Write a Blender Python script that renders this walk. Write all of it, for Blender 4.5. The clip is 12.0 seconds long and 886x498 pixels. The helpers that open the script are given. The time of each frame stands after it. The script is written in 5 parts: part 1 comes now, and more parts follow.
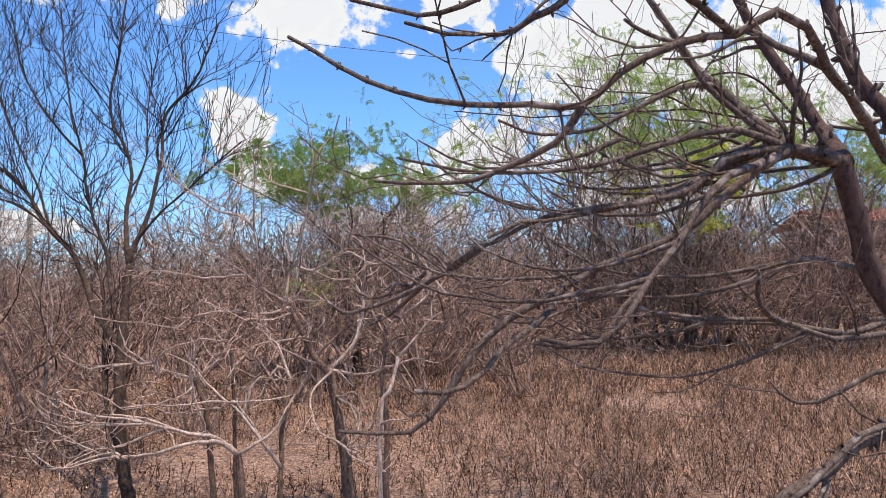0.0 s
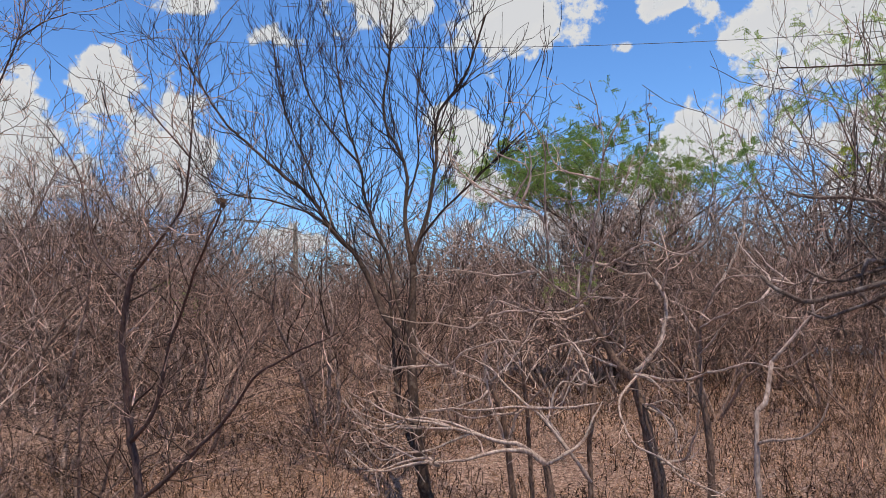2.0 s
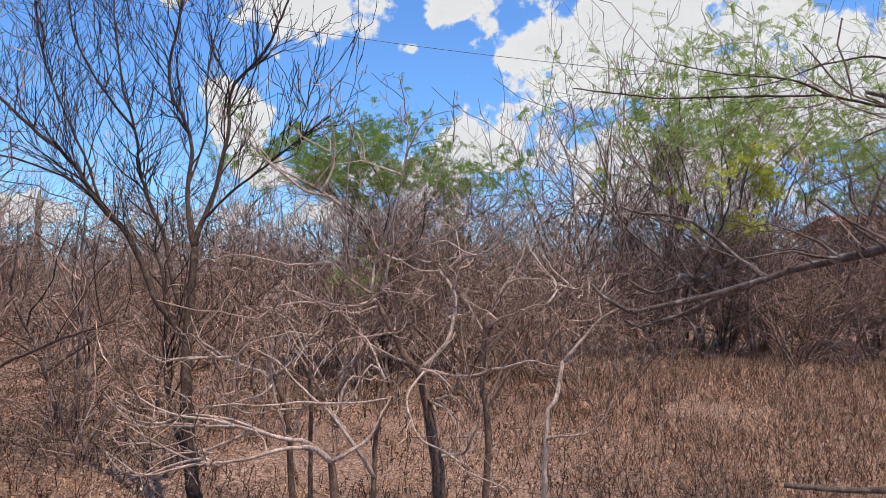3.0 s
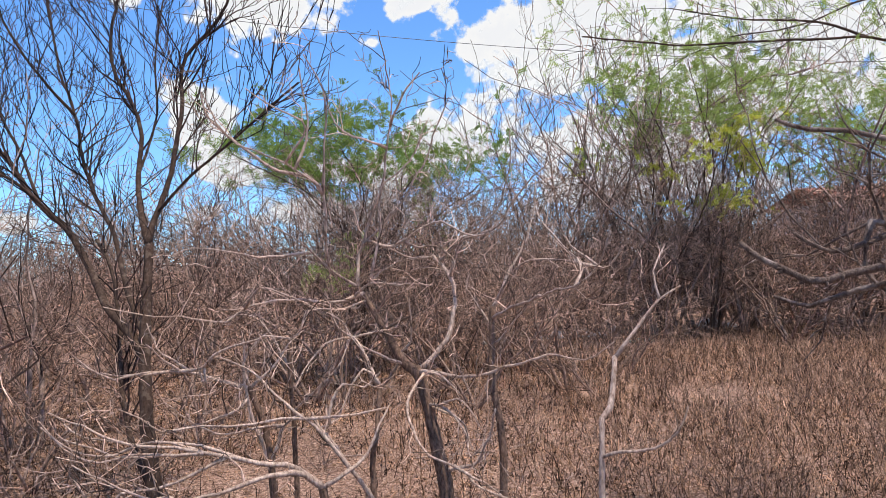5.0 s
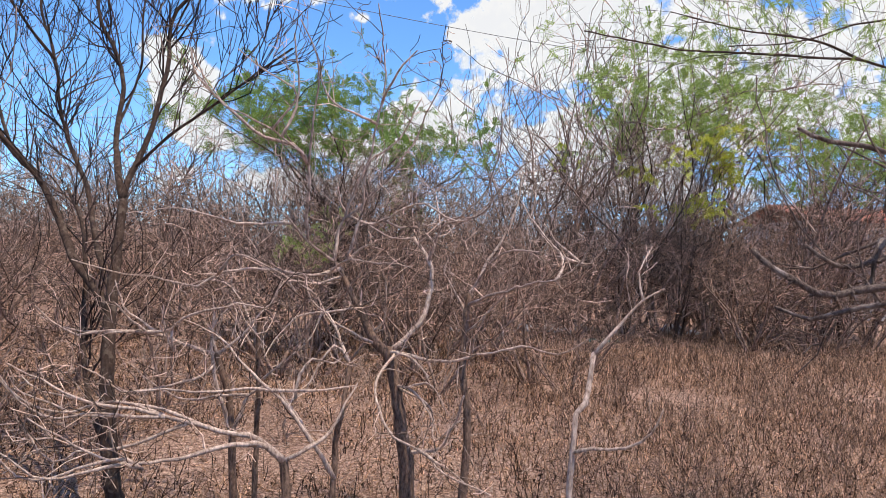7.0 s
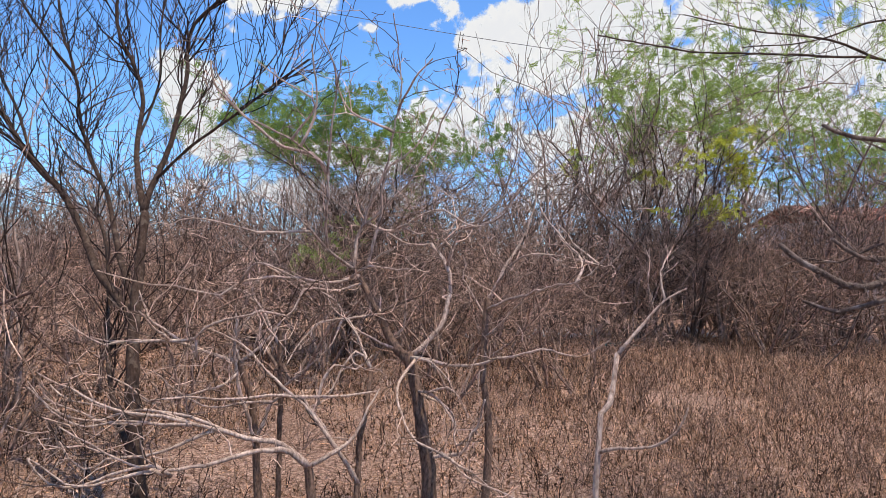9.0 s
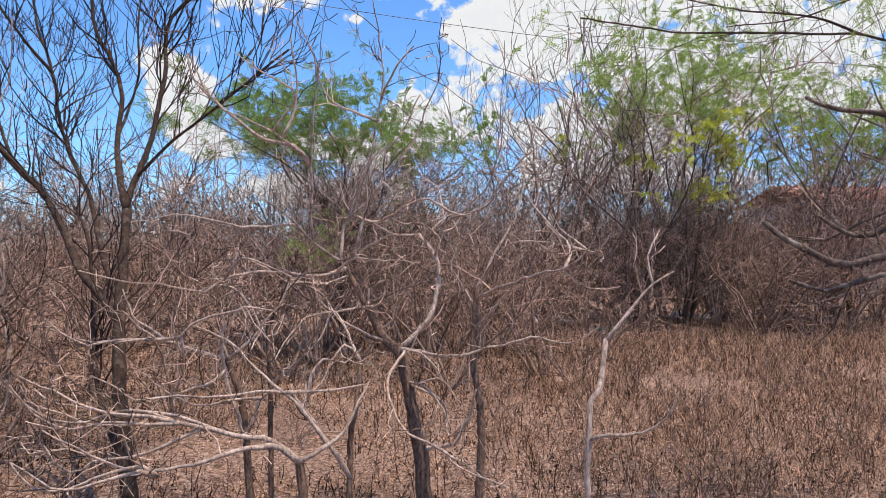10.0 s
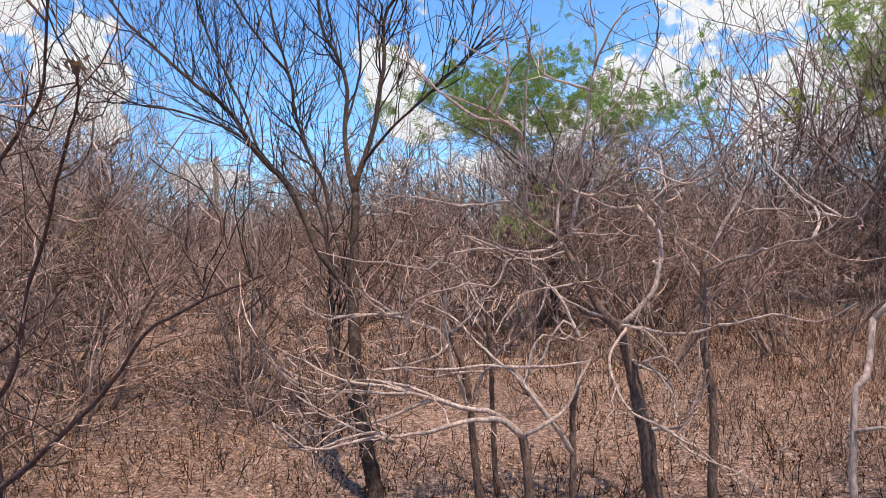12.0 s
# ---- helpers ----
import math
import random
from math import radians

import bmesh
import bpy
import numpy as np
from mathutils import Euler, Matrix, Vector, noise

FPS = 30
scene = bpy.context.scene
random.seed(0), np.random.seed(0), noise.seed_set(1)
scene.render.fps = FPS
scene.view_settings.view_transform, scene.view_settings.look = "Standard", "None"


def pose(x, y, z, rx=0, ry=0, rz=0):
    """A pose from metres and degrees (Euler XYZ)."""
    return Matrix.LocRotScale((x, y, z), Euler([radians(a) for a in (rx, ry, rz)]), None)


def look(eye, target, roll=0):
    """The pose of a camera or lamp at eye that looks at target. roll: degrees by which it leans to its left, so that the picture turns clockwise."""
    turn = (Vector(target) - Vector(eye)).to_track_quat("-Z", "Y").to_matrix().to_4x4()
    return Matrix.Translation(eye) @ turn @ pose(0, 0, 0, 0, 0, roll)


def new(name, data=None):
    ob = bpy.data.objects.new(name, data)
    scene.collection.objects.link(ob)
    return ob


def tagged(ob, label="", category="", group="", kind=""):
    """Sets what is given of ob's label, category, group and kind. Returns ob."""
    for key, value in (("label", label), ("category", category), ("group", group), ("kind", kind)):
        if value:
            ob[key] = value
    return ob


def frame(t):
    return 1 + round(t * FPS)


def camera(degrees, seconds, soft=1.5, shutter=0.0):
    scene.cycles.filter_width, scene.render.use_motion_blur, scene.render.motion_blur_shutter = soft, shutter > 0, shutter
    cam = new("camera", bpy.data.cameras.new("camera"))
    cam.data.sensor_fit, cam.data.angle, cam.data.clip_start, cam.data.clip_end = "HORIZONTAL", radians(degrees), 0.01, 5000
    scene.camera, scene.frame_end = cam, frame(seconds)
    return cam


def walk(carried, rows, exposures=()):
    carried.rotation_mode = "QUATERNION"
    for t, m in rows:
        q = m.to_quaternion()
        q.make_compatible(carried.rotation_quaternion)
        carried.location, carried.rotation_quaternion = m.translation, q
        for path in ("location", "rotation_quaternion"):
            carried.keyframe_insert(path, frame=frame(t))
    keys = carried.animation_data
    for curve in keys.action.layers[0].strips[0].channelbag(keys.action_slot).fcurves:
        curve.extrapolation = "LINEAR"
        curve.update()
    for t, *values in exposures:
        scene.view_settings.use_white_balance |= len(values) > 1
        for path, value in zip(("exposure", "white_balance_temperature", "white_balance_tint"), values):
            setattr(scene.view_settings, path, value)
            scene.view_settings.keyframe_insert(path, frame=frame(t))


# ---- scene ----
cam = camera(65.4, 12.0, soft=0.45)
PATH = [
    (0, (0.0, 0.0, 1.692), (-0.089, 1.996, 1.782), -1.31),
    (0.5, (-0.248, -0.03, 1.698), (-0.395, 1.964, 1.76), 1.42),
    (1, (-0.353, -0.007, 1.681), (-0.801, 1.942, 1.74), 3.66),
    (1.5, (-0.51, 0.146, 1.674), (-1.391, 1.938, 1.793), -4.19),
    (2, (-0.581, 0.337, 1.662), (-1.289, 2.204, 1.783), -2.72),
    (2.5, (-0.602, 0.406, 1.656), (-1.03, 2.359, 1.709), -1.41),
    (3, (-0.754, 0.426, 1.678), (-0.83, 2.423, 1.757), 0.41),
    (3.2, (-0.804, 0.487, 1.672), (-0.703, 2.485, 1.682), 0.24),
    (4.8, (-0.938, 0.971, 1.655), (-0.957, 2.969, 1.743), -0.62),
    (5, (-0.919, 1.035, 1.642), (-0.912, 3.035, 1.698), -2.49),
    (5.5, (-0.907, 1.081, 1.625), (-0.765, 3.075, 1.64), 0.69),
    (6, (-0.95, 1.082, 1.631), (-0.874, 3.08, 1.663), 2.6),
    (6.5, (-0.979, 1.073, 1.64), (-0.906, 3.071, 1.664), 3.2),
    (7, (-0.971, 1.071, 1.635), (-0.882, 3.069, 1.647), 2.62),
    (7.5, (-0.979, 1.053, 1.646), (-0.894, 3.051, 1.677), 1.22),
    (7.7, (-0.992, 1.028, 1.651), (-0.982, 3.028, 1.68), 1.02),
    (9.3, (-1.007, 1.051, 1.62), (-0.916, 3.049, 1.653), 2.12),
    (9.5, (-0.977, 1.073, 1.627), (-0.837, 3.068, 1.633), 1.69),
    (10, (-0.977, 1.081, 1.62), (-0.901, 3.08, 1.624), 0.0),
    (10.5, (-0.992, 1.102, 1.636), (-1.037, 3.1, 1.572), -1.85),
    (11, (-1.003, 1.107, 1.631), (-1.269, 3.089, 1.646), -2.81),
    (11.5, (-1.015, 1.112, 1.626), (-1.56, 3.037, 1.604), -2.28),
    (12, (-1.027, 1.118, 1.621), (-1.544, 3.049, 1.563), -1.81),
]
walk(cam, [(t, look(eye, target, roll)) for t, eye, target, roll in PATH],
     [(0, 0.22), (0.8, 0.12), (1.5, -0.1), (2.0, -0.16), (2.5, -0.1), (3.2, 0.1), (4.8, 0.24), (8.5, 0.2), (9.5, 0.1), (10.2, 0.2), (12, 0.24)])

# ---- world, sun, exposure ----
SUN_EL, SUN_AZ = 72.0, 134.0          # degrees; azimuth clockwise from +y
world = bpy.data.worlds.new("world")
scene.world = world
world.use_nodes = True
wn, wl = world.node_tree.nodes, world.node_tree.links
sky = wn.new("ShaderNodeTexSky")
sky.sky_type = "NISHITA"
sky.sun_disc = False
sky.sun_elevation = radians(SUN_EL)
sky.sun_rotation = radians(SUN_AZ)
sky.dust_density = 0.4
sky.ozone_density = 2.5
tint = wn.new("ShaderNodeMix")
tint.data_type, tint.blend_type = "RGBA", "MULTIPLY"
tint.inputs["Factor"].default_value = 1.0
tint.inputs[7].default_value = (0.74, 1.10, 1.52, 1)      # deep tropical blue
wl.new(sky.outputs[0], tint.inputs[6])
wl.new(tint.outputs[2], wn["Background"].inputs["Color"])
wn["Background"].inputs["Strength"].default_value = 0.137

sun_data = bpy.data.lights.new("sun", "SUN")
sun_data.energy, sun_data.angle, sun_data.color = 5.0, radians(0.53), (1.0, 0.89, 0.74)
sun = new("sun", sun_data)
a, e = radians(SUN_AZ), radians(SUN_EL)
sun.matrix_world = look((0, 0, 30), (-math.sin(a) * math.cos(e), -math.cos(a) * math.cos(e), 30 - math.sin(e)))

# ---- materials ----


def nodes_of(name):
    m = bpy.data.materials.new(name)
    m.use_nodes = True
    nt = m.node_tree
    return m, nt.nodes, nt.links, nt.nodes["Principled BSDF"]


def ramp(n, l, source, stops):
    r = n.new("ShaderNodeValToRGB")
    while len(r.color_ramp.elements) < len(stops):
        r.color_ramp.elements.new(0.5)
    for el, (p, c) in zip(r.color_ramp.elements, stops):
        el.position, el.color = p, (*c, 1)
    l.new(source, r.inputs[0])
    return r.outputs[0]


def noise_at(n, l, scale, detail=4.0, rough=0.6, stretch=None):
    tc = n.new("ShaderNodeTexCoord")
    t = n.new("ShaderNodeTexNoise")
    t.inputs["Scale"].default_value, t.inputs["Detail"].default_value, t.inputs["Roughness"].default_value = scale, detail, rough
    if stretch:
        mp = n.new("ShaderNodeMapping")
        mp.inputs["Scale"].default_value = stretch
        l.new(tc.outputs["Object"], mp.inputs[0])
        l.new(mp.outputs[0], t.inputs["Vector"])
    else:
        l.new(tc.outputs["Object"], t.inputs["Vector"])
    return t.outputs["Fac"]


def multiply(n, l, x, y, fac=1.0):
    m = n.new("ShaderNodeMix")
    m.data_type, m.blend_type = "RGBA", "MULTIPLY"
    m.inputs["Factor"].default_value = fac
    l.new(x, m.inputs[6])
    l.new(y, m.inputs[7])
    return m.outputs[2]


def bark(name, dark, light, grain=60.0, lichen=None, random_island=False):
    m, n, l, b = nodes_of(name)
    c = ramp(n, l, noise_at(n, l, grain, 5, 0.7, (1, 1, 0.35)), [(0.32, dark), (0.68, light)])
    c = multiply(n, l, c, ramp(n, l, noise_at(n, l, 6.0, 3), [(0.3, (0.7, 0.68, 0.66)), (0.7, (1.15, 1.12, 1.1))]))
    if lichen:
        mix = n.new("ShaderNodeMix")
        mix.data_type = "RGBA"
        f = ramp(n, l, noise_at(n, l, 22.0, 3), [(0.55, (0, 0, 0)), (0.66, (1, 1, 1))])
        l.new(f, mix.inputs["Factor"])
        l.new(c, mix.inputs[6])
        mix.inputs[7].default_value = (*lichen, 1)
        c = mix.outputs[2]
    if random_island:
        # random tone per twig, spread wide to paint in sunlit and shaded twigs
        g = n.new("ShaderNodeNewGeometry")
        c = multiply(n, l, c, ramp(n, l, g.outputs["Random Per Island"], [(0.0, (0.16, 0.15, 0.14)), (0.4, (0.5, 0.48, 0.46)), (0.7, (1.2, 1.17, 1.15)), (1.0, (2.3, 2.25, 2.2))]))
    l.new(c, b.inputs["Base Color"])
    b.inputs["Roughness"].default_value = 0.9
    b.inputs["Specular IOR Level"].default_value = 0.12
    bp = n.new("ShaderNodeBump")
    bp.inputs["Strength"].default_value, bp.inputs["Distance"].default_value = 0.9, 0.009
    l.new(noise_at(n, l, grain * 1.5, 5, 0.75, (1, 1, 0.3)), bp.inputs["Height"])
    l.new(bp.outputs[0], b.inputs["Normal"])
    return m


def leaf_mat(name, dark, light):
    m, n, l, b = nodes_of(name)
    g = n.new("ShaderNodeNewGeometry")
    l.new(ramp(n, l, g.outputs["Random Per Island"], [(0.0, dark), (1.0, light)]), b.inputs["Base Color"])
    b.inputs["Roughness"].default_value = 0.6
    tr = n.new("ShaderNodeBsdfTranslucent")
    tr.inputs["Color"].default_value = (*[min(1, v * 1.3) for v in light], 1)
    mx = n.new("ShaderNodeMixShader")
    mx.inputs[0].default_value = 0.35
    out = n["Material Output"]
    l.new(b.outputs[0], mx.inputs[1])
    l.new(tr.outputs[0], mx.inputs[2])
    l.new(mx.outputs[0], out.inputs["Surface"])
    return m


BARK_TALL = bark("bark_tall", (0.036, 0.021, 0.015), (0.11, 0.072, 0.053), 50, (0.13, 0.092, 0.068))
BARK_PALE = bark("bark_pale", (0.2, 0.125, 0.09), (0.78, 0.60, 0.49), 70)
BARK_ROUGH = bark("bark_rough", (0.05, 0.03, 0.022), (0.30, 0.19, 0.135), 75)
BARK_NEAR = bark("bark_near", (0.075, 0.05, 0.04), (0.28, 0.205, 0.165), 120, (0.36, 0.28, 0.235))
BARK_RED = bark("bark_red", (0.055, 0.032, 0.028), (0.19, 0.12, 0.1), 60)
TWIG_TALL = bark("twig_tall", (0.036, 0.023, 0.02), (0.1, 0.066, 0.056), 40, None, True)
TWIG_PALE = bark("twig_pale", (0.2, 0.13, 0.1), (0.6, 0.46, 0.38), 40, None, True)
SCRUB = bark("scrub_bark", (0.075, 0.043, 0.032), (0.58, 0.40, 0.31), 30, None, True)
SCRUB_GREY = bark("scrub_grey", (0.075, 0.05, 0.041), (0.60, 0.45, 0.38), 30, None, True)
STRAW = bark("straw", (0.13, 0.068, 0.04), (0.58, 0.37, 0.24), 20, None, True)
STRAW_GREY = bark("straw_grey", (0.12, 0.068, 0.042), (0.58, 0.38, 0.26), 20, None, True)
WEED_DARK = bark("weed_dark", (0.03, 0.017, 0.012), (0.13, 0.075, 0.05), 20, None, True)
LITTER = leaf_mat("litter", (0.05, 0.028, 0.02), (0.60, 0.42, 0.31))
LEAF = leaf_mat("leaf", (0.055, 0.11, 0.018), (0.23, 0.33, 0.06))
LEAF_LIGHT = leaf_mat("leaf_light", (0.09, 0.15, 0.025), (0.34, 0.44, 0.09))
LEAF_YELLOW = leaf_mat("leaf_yellow", (0.28, 0.32, 0.03), (0.56, 0.56, 0.07))
LEAF_DRY = leaf_mat("leaf_dry", (0.05, 0.03, 0.02), (0.16, 0.09, 0.05))


def ground_mat():
    m, n, l, b = nodes_of("dry_soil")
    c = ramp(n, l, noise_at(n, l, 28.0, 8, 0.75), [(0.36, (0.09, 0.048, 0.034)), (0.5, (0.44, 0.28, 0.205)), (0.64, (0.76, 0.55, 0.43))])
    c = multiply(n, l, c, ramp(n, l, noise_at(n, l, 0.6, 4), [(0.35, (0.78, 0.72, 0.68)), (0.65, (1.12, 1.08, 1.05))]))
    c = multiply(n, l, c, ramp(n, l, noise_at(n, l, 70.0, 4, 0.8), [(0.40, (0.3, 0.27, 0.25)), (0.55, (1.2, 1.2, 1.2))]))
    l.new(c, b.inputs["Base Color"])
    b.inputs["Roughness"].default_value = 0.95
    b.inputs["Specular IOR Level"].default_value = 0.1
    bp = n.new("ShaderNodeBump")
    bp.inputs["Strength"].default_value, bp.inputs["Distance"].default_value = 1.0, 0.035
    l.new(noise_at(n, l, 45.0, 8, 0.8), bp.inputs["Height"])
    l.new(bp.outputs[0], b.inputs["Normal"])
    return m


def plain(name, col, var=0.2, scale=8.0, rough=0.85, bump=0.3):
    m, n, l, b = nodes_of(name)
    lo, hi = tuple(v * (1 - var) for v in col), tuple(min(1, v * (1 + var)) for v in col)
    l.new(ramp(n, l, noise_at(n, l, scale, 6, 0.65), [(0.3, lo), (0.7, hi)]), b.inputs["Base Color"])
    b.inputs["Roughness"].default_value = rough
    bp = n.new("ShaderNodeBump")
    bp.inputs["Strength"].default_value, bp.inputs["Distance"].default_value = bump, 0.01
    l.new(noise_at(n, l, scale * 6, 5), bp.inputs["Height"])
    l.new(bp.outputs[0], b.inputs["Normal"])
    return m


SOIL = ground_mat()
ROCK = plain("pale_rock", (0.62, 0.59, 0.56), 0.25, 7.0)
PLASTER = plain("grey_plaster", (0.56, 0.52, 0.5), 0.15, 3.0)
TILE = plain("red_clay_tile", (0.50, 0.17, 0.11), 0.3, 5.0)
CACTUS = plain("cactus_skin", (0.28, 0.27, 0.2), 0.3, 6.0)
WIRE = plain("cable_black", (0.08, 0.08, 0.09), 0.1, 3.0, 0.5)
RAG = plain("teal_plastic", (0.10, 0.22, 0.19), 0.2, 9.0, 0.5)


def cloud_mat():
    m, n, l, b = nodes_of("cloud_vapour")
    n.remove(b)
    uv = n.new("ShaderNodeAttribute")
    uv.attribute_name = "disc"
    ln = n.new("ShaderNodeVectorMath")
    ln.operation = "LENGTH"
    l.new(uv.outputs["Vector"], ln.inputs[0])
    tc = n.new("ShaderNodeTexCoord")
    big = n.new("ShaderNodeTexNoise")
    big.inputs["Scale"].default_value, big.inputs["Detail"].default_value, big.inputs["Roughness"].default_value = 0.012, 9, 0.58
    l.new(tc.outputs["Object"], big.inputs["Vector"])
    # density: disc falls off, billows push the rim in and out
    s = n.new("ShaderNodeMath")
    s.operation, s.inputs[1].default_value = "MULTIPLY", 2.6
    l.new(big.outputs["Fac"], s.inputs[0])
    d = n.new("ShaderNodeMath")
    d.operation = "SUBTRACT"
    l.new(s.outputs[0], d.inputs[0])
    l.new(ln.outputs["Value"], d.inputs[1])
    mr = n.new("ShaderNodeMapRange")
    mr.interpolation_type = "SMOOTHSTEP"
    mr.inputs["From Min"].default_value, mr.inputs["From Max"].default_value = 0.52, 0.74
    l.new(d.outputs[0], mr.inputs["Value"])
    # sunlit white and soft shading are painted in and emitted, not lit by the sun
    shade = ramp(n, l, d.outputs[0], [(0.55, (0.86, 0.93, 1.0)), (0.75, (1.0, 1.0, 1.0)), (1.0, (0.95, 0.96, 0.985))])
    em = n.new("ShaderNodeEmission")
    em.inputs["Strength"].default_value = 0.79
    l.new(shade, em.inputs["Color"])
    tr = n.new("ShaderNodeBsdfTransparent")
    mx = n.new("ShaderNodeMixShader")
    l.new(mr.outputs[0], mx.inputs[0])
    l.new(tr.outputs[0], mx.inputs[1])
    l.new(em.outputs[0], mx.inputs[2])
    l.new(mx.outputs[0], n["Material Output"].inputs["Surface"])
    return m


CLOUD = cloud_mat()

# ---- mesh tools ----


class Geo:
    """Gathers tubes and leaves, and links them as one mesh."""

    def __init__(self):
        self.v, self.f, self.k, self.thin = [], [], 0, {}

    def sweep(self, P, Rd, sides):
        """Tubes round many polylines of the same length at once: P is (n, m, 3), Rd is (n, m)."""
        n, m = P.shape[:2]
        d = np.gradient(P, axis=1)
        d /= np.linalg.norm(d, axis=2, keepdims=True) + 1e-9
        ref = np.where((np.abs(d[:, :1, 2:]) < 0.85), np.array([0.0, 0.0, 1.0]), np.array([1.0, 0.0, 0.0]))
        u = np.cross(d, np.broadcast_to(ref, d.shape))
        u /= np.linalg.norm(u, axis=2, keepdims=True) + 1e-9
        w = np.cross(d, u)
        ang = np.arange(sides) * (2 * np.pi / sides)
        ring = P[:, :, None] + Rd[:, :, None, None] * (np.cos(ang)[:, None] * u[:, :, None] + np.sin(ang)[:, None] * w[:, :, None])
        i = np.arange(m - 1)[:, None] * sides + np.arange(sides)
        j = np.arange(m - 1)[:, None] * sides + (np.arange(sides) + 1) % sides
        q = np.stack([i, j, j + sides, i + sides], -1).reshape(1, -1, 4) + (np.arange(n) * m * sides)[:, None, None] + self.k
        self.v.append(ring.reshape(-1, 3))
        self.f.append(q.reshape(-1, 4))
        self.k += n * m * sides

    def tube(self, pts, radii, sides=5):
        if sides == 3:
            self.thin.setdefault(len(pts), []).append((pts, radii))
            return
        pts, radii = np.asarray(pts, float), np.asarray(radii, float)
        if sides > 4:
            pts = np.vstack([pts[0] - (pts[1] - pts[0]) * 0.01, pts, pts[-1] + unit(pts[-1] - pts[-2]) * radii[-1] * np.array([[0.7], [1.0]])])
            radii = np.concatenate([[radii[0] * 0.02], radii, [radii[-1] * 0.7, radii[-1] * 0.05]])
        self.sweep(pts[None], radii[None], sides)

    def leaves(self, p, along, side, length, width):
        """Diamond leaves; p, along, side are (n, 3), length and width (n,)."""
        ln, wd = np.asarray(length)[:, None], np.asarray(width)[:, None]
        q = np.stack([p, p + along * ln * 0.5 + side * wd, p + along * ln, p + along * ln * 0.5 - side * wd], 1)
        self.v.append(q.reshape(-1, 3))
        self.f.append(np.arange(len(p) * 4).reshape(-1, 4) + self.k)
        self.k += len(p) * 4

    def data(self, name, material, smooth=True):
        for m, items in self.thin.items():
            self.sweep(np.array([a for a, _ in items], float), np.array([b for _, b in items], float), 3)
        v, f = np.vstack(self.v), np.vstack(self.f)
        me = bpy.data.meshes.new(name)
        me.vertices.add(len(v))
        me.vertices.foreach_set("co", v.ravel())
        me.loops.add(f.size)
        me.loops.foreach_set("vertex_index", f.ravel().astype(np.int32))
        me.polygons.add(len(f))
        me.polygons.foreach_set("loop_start", np.arange(0, f.size, 4, dtype=np.int32))
        me.materials.append(material)
        me.polygons.foreach_set("use_smooth", np.full(len(f), smooth))
        me.update(calc_edges=True)
        return me


def norms(v):
    return v / (np.linalg.norm(v, axis=-1, keepdims=True) + 1e-9)


def part(name, bm, material, parent, label=""):
    me = bpy.data.meshes.new(name)
    bm.to_mesh(me)
    bm.free()
    me.materials.append(material)
    ob = new(name, me)
    ob.parent = parent
    return tagged(ob, label)


def spline(pts, step=0.05):
    """Smooth curve through a few bends, at about even steps."""
    P = [np.array(p, float) for p in pts]
    P = [2 * P[0] - P[1]] + P + [2 * P[-1] - P[-2]]
    out = []
    for i in range(1, len(P) - 2):
        m = max(2, int(np.linalg.norm(P[i + 1] - P[i]) / step))
        for k in range(m):
            t = k / m
            out.append(0.5 * (2 * P[i] + (P[i + 1] - P[i - 1]) * t + (2 * P[i - 1] - 5 * P[i] + 4 * P[i + 1] - P[i + 2]) * t * t
                              + (3 * P[i] - P[i - 1] - 3 * P[i + 1] + P[i + 2]) * t ** 3))
    out.append(P[-2])
    return np.array(out)


rng = np.random.default_rng(7)


def unit(v):
    return v / (np.linalg.norm(v) + 1e-9)


def grow(geo, p, d, length, r, depth, style, tips=None, coarse=0.0, thin=0.0013):
    """A wandering branch with side shoots. style: up, wander, kids, sides, spread, shrink."""
    up, wander, kids, sides, spread, shrink = style
    m = min(12, max(3, int(length / (0.10 if depth else 0.14)))) if not coarse else min(6, max(2, int(length / coarse)))
    pts, dirs = [p], [d]
    for i in range(m):
        d = unit(d + rng.normal(0, wander, 3) + np.array([0, 0, up]) / m)
        p = p + d * (length / m)
        pts.append(p)
        dirs.append(d)
    rr = np.linspace(r, max(thin * 0.85, r * 0.35), m + 1)
    geo.tube(pts, rr, sides if r > 0.006 else 3)
    if depth > 0:
        for s in range(kids):
            i = int(rng.integers(max(1, m // 4), m + 1))
            perp = unit(np.cross(dirs[i], rng.normal(0, 1, 3)))
            nd = unit(dirs[i] + perp * spread * rng.uniform(0.6, 1.3))
            grow(geo, pts[i], nd, length * shrink * rng.uniform(0.6, 1.2), max(thin, rr[i] * 0.6), depth - 1, style, tips, coarse, thin)
    elif tips is not None:
        tips.append((np.array(pts), dirs))


def pinnate(geo, p, d, length, pairs, width, leng):
    """A feathery compound leaf: leaflets in pairs along a midrib."""
    side = unit(np.cross(d, rng.normal(0, 1, 3)))
    nrm = unit(np.cross(d, side))
    t = np.repeat((np.arange(pairs) + 0.5) / pairs, 2)
    s = np.tile([-1.0, 1.0], pairs)
    q = p + d * (length * t)[:, None] - np.array([0, 0, 0.25]) * (length * t * t)[:, None]
    al = norms(side * s[:, None] + d * 0.35 + nrm * rng.normal(0, 0.25, (2 * pairs, 1)))
    geo.leaves(q, al, norms(np.cross(al, nrm) + rng.normal(0, 0.2, (2 * pairs, 3))), np.full(2 * pairs, leng), np.full(2 * pairs, width))


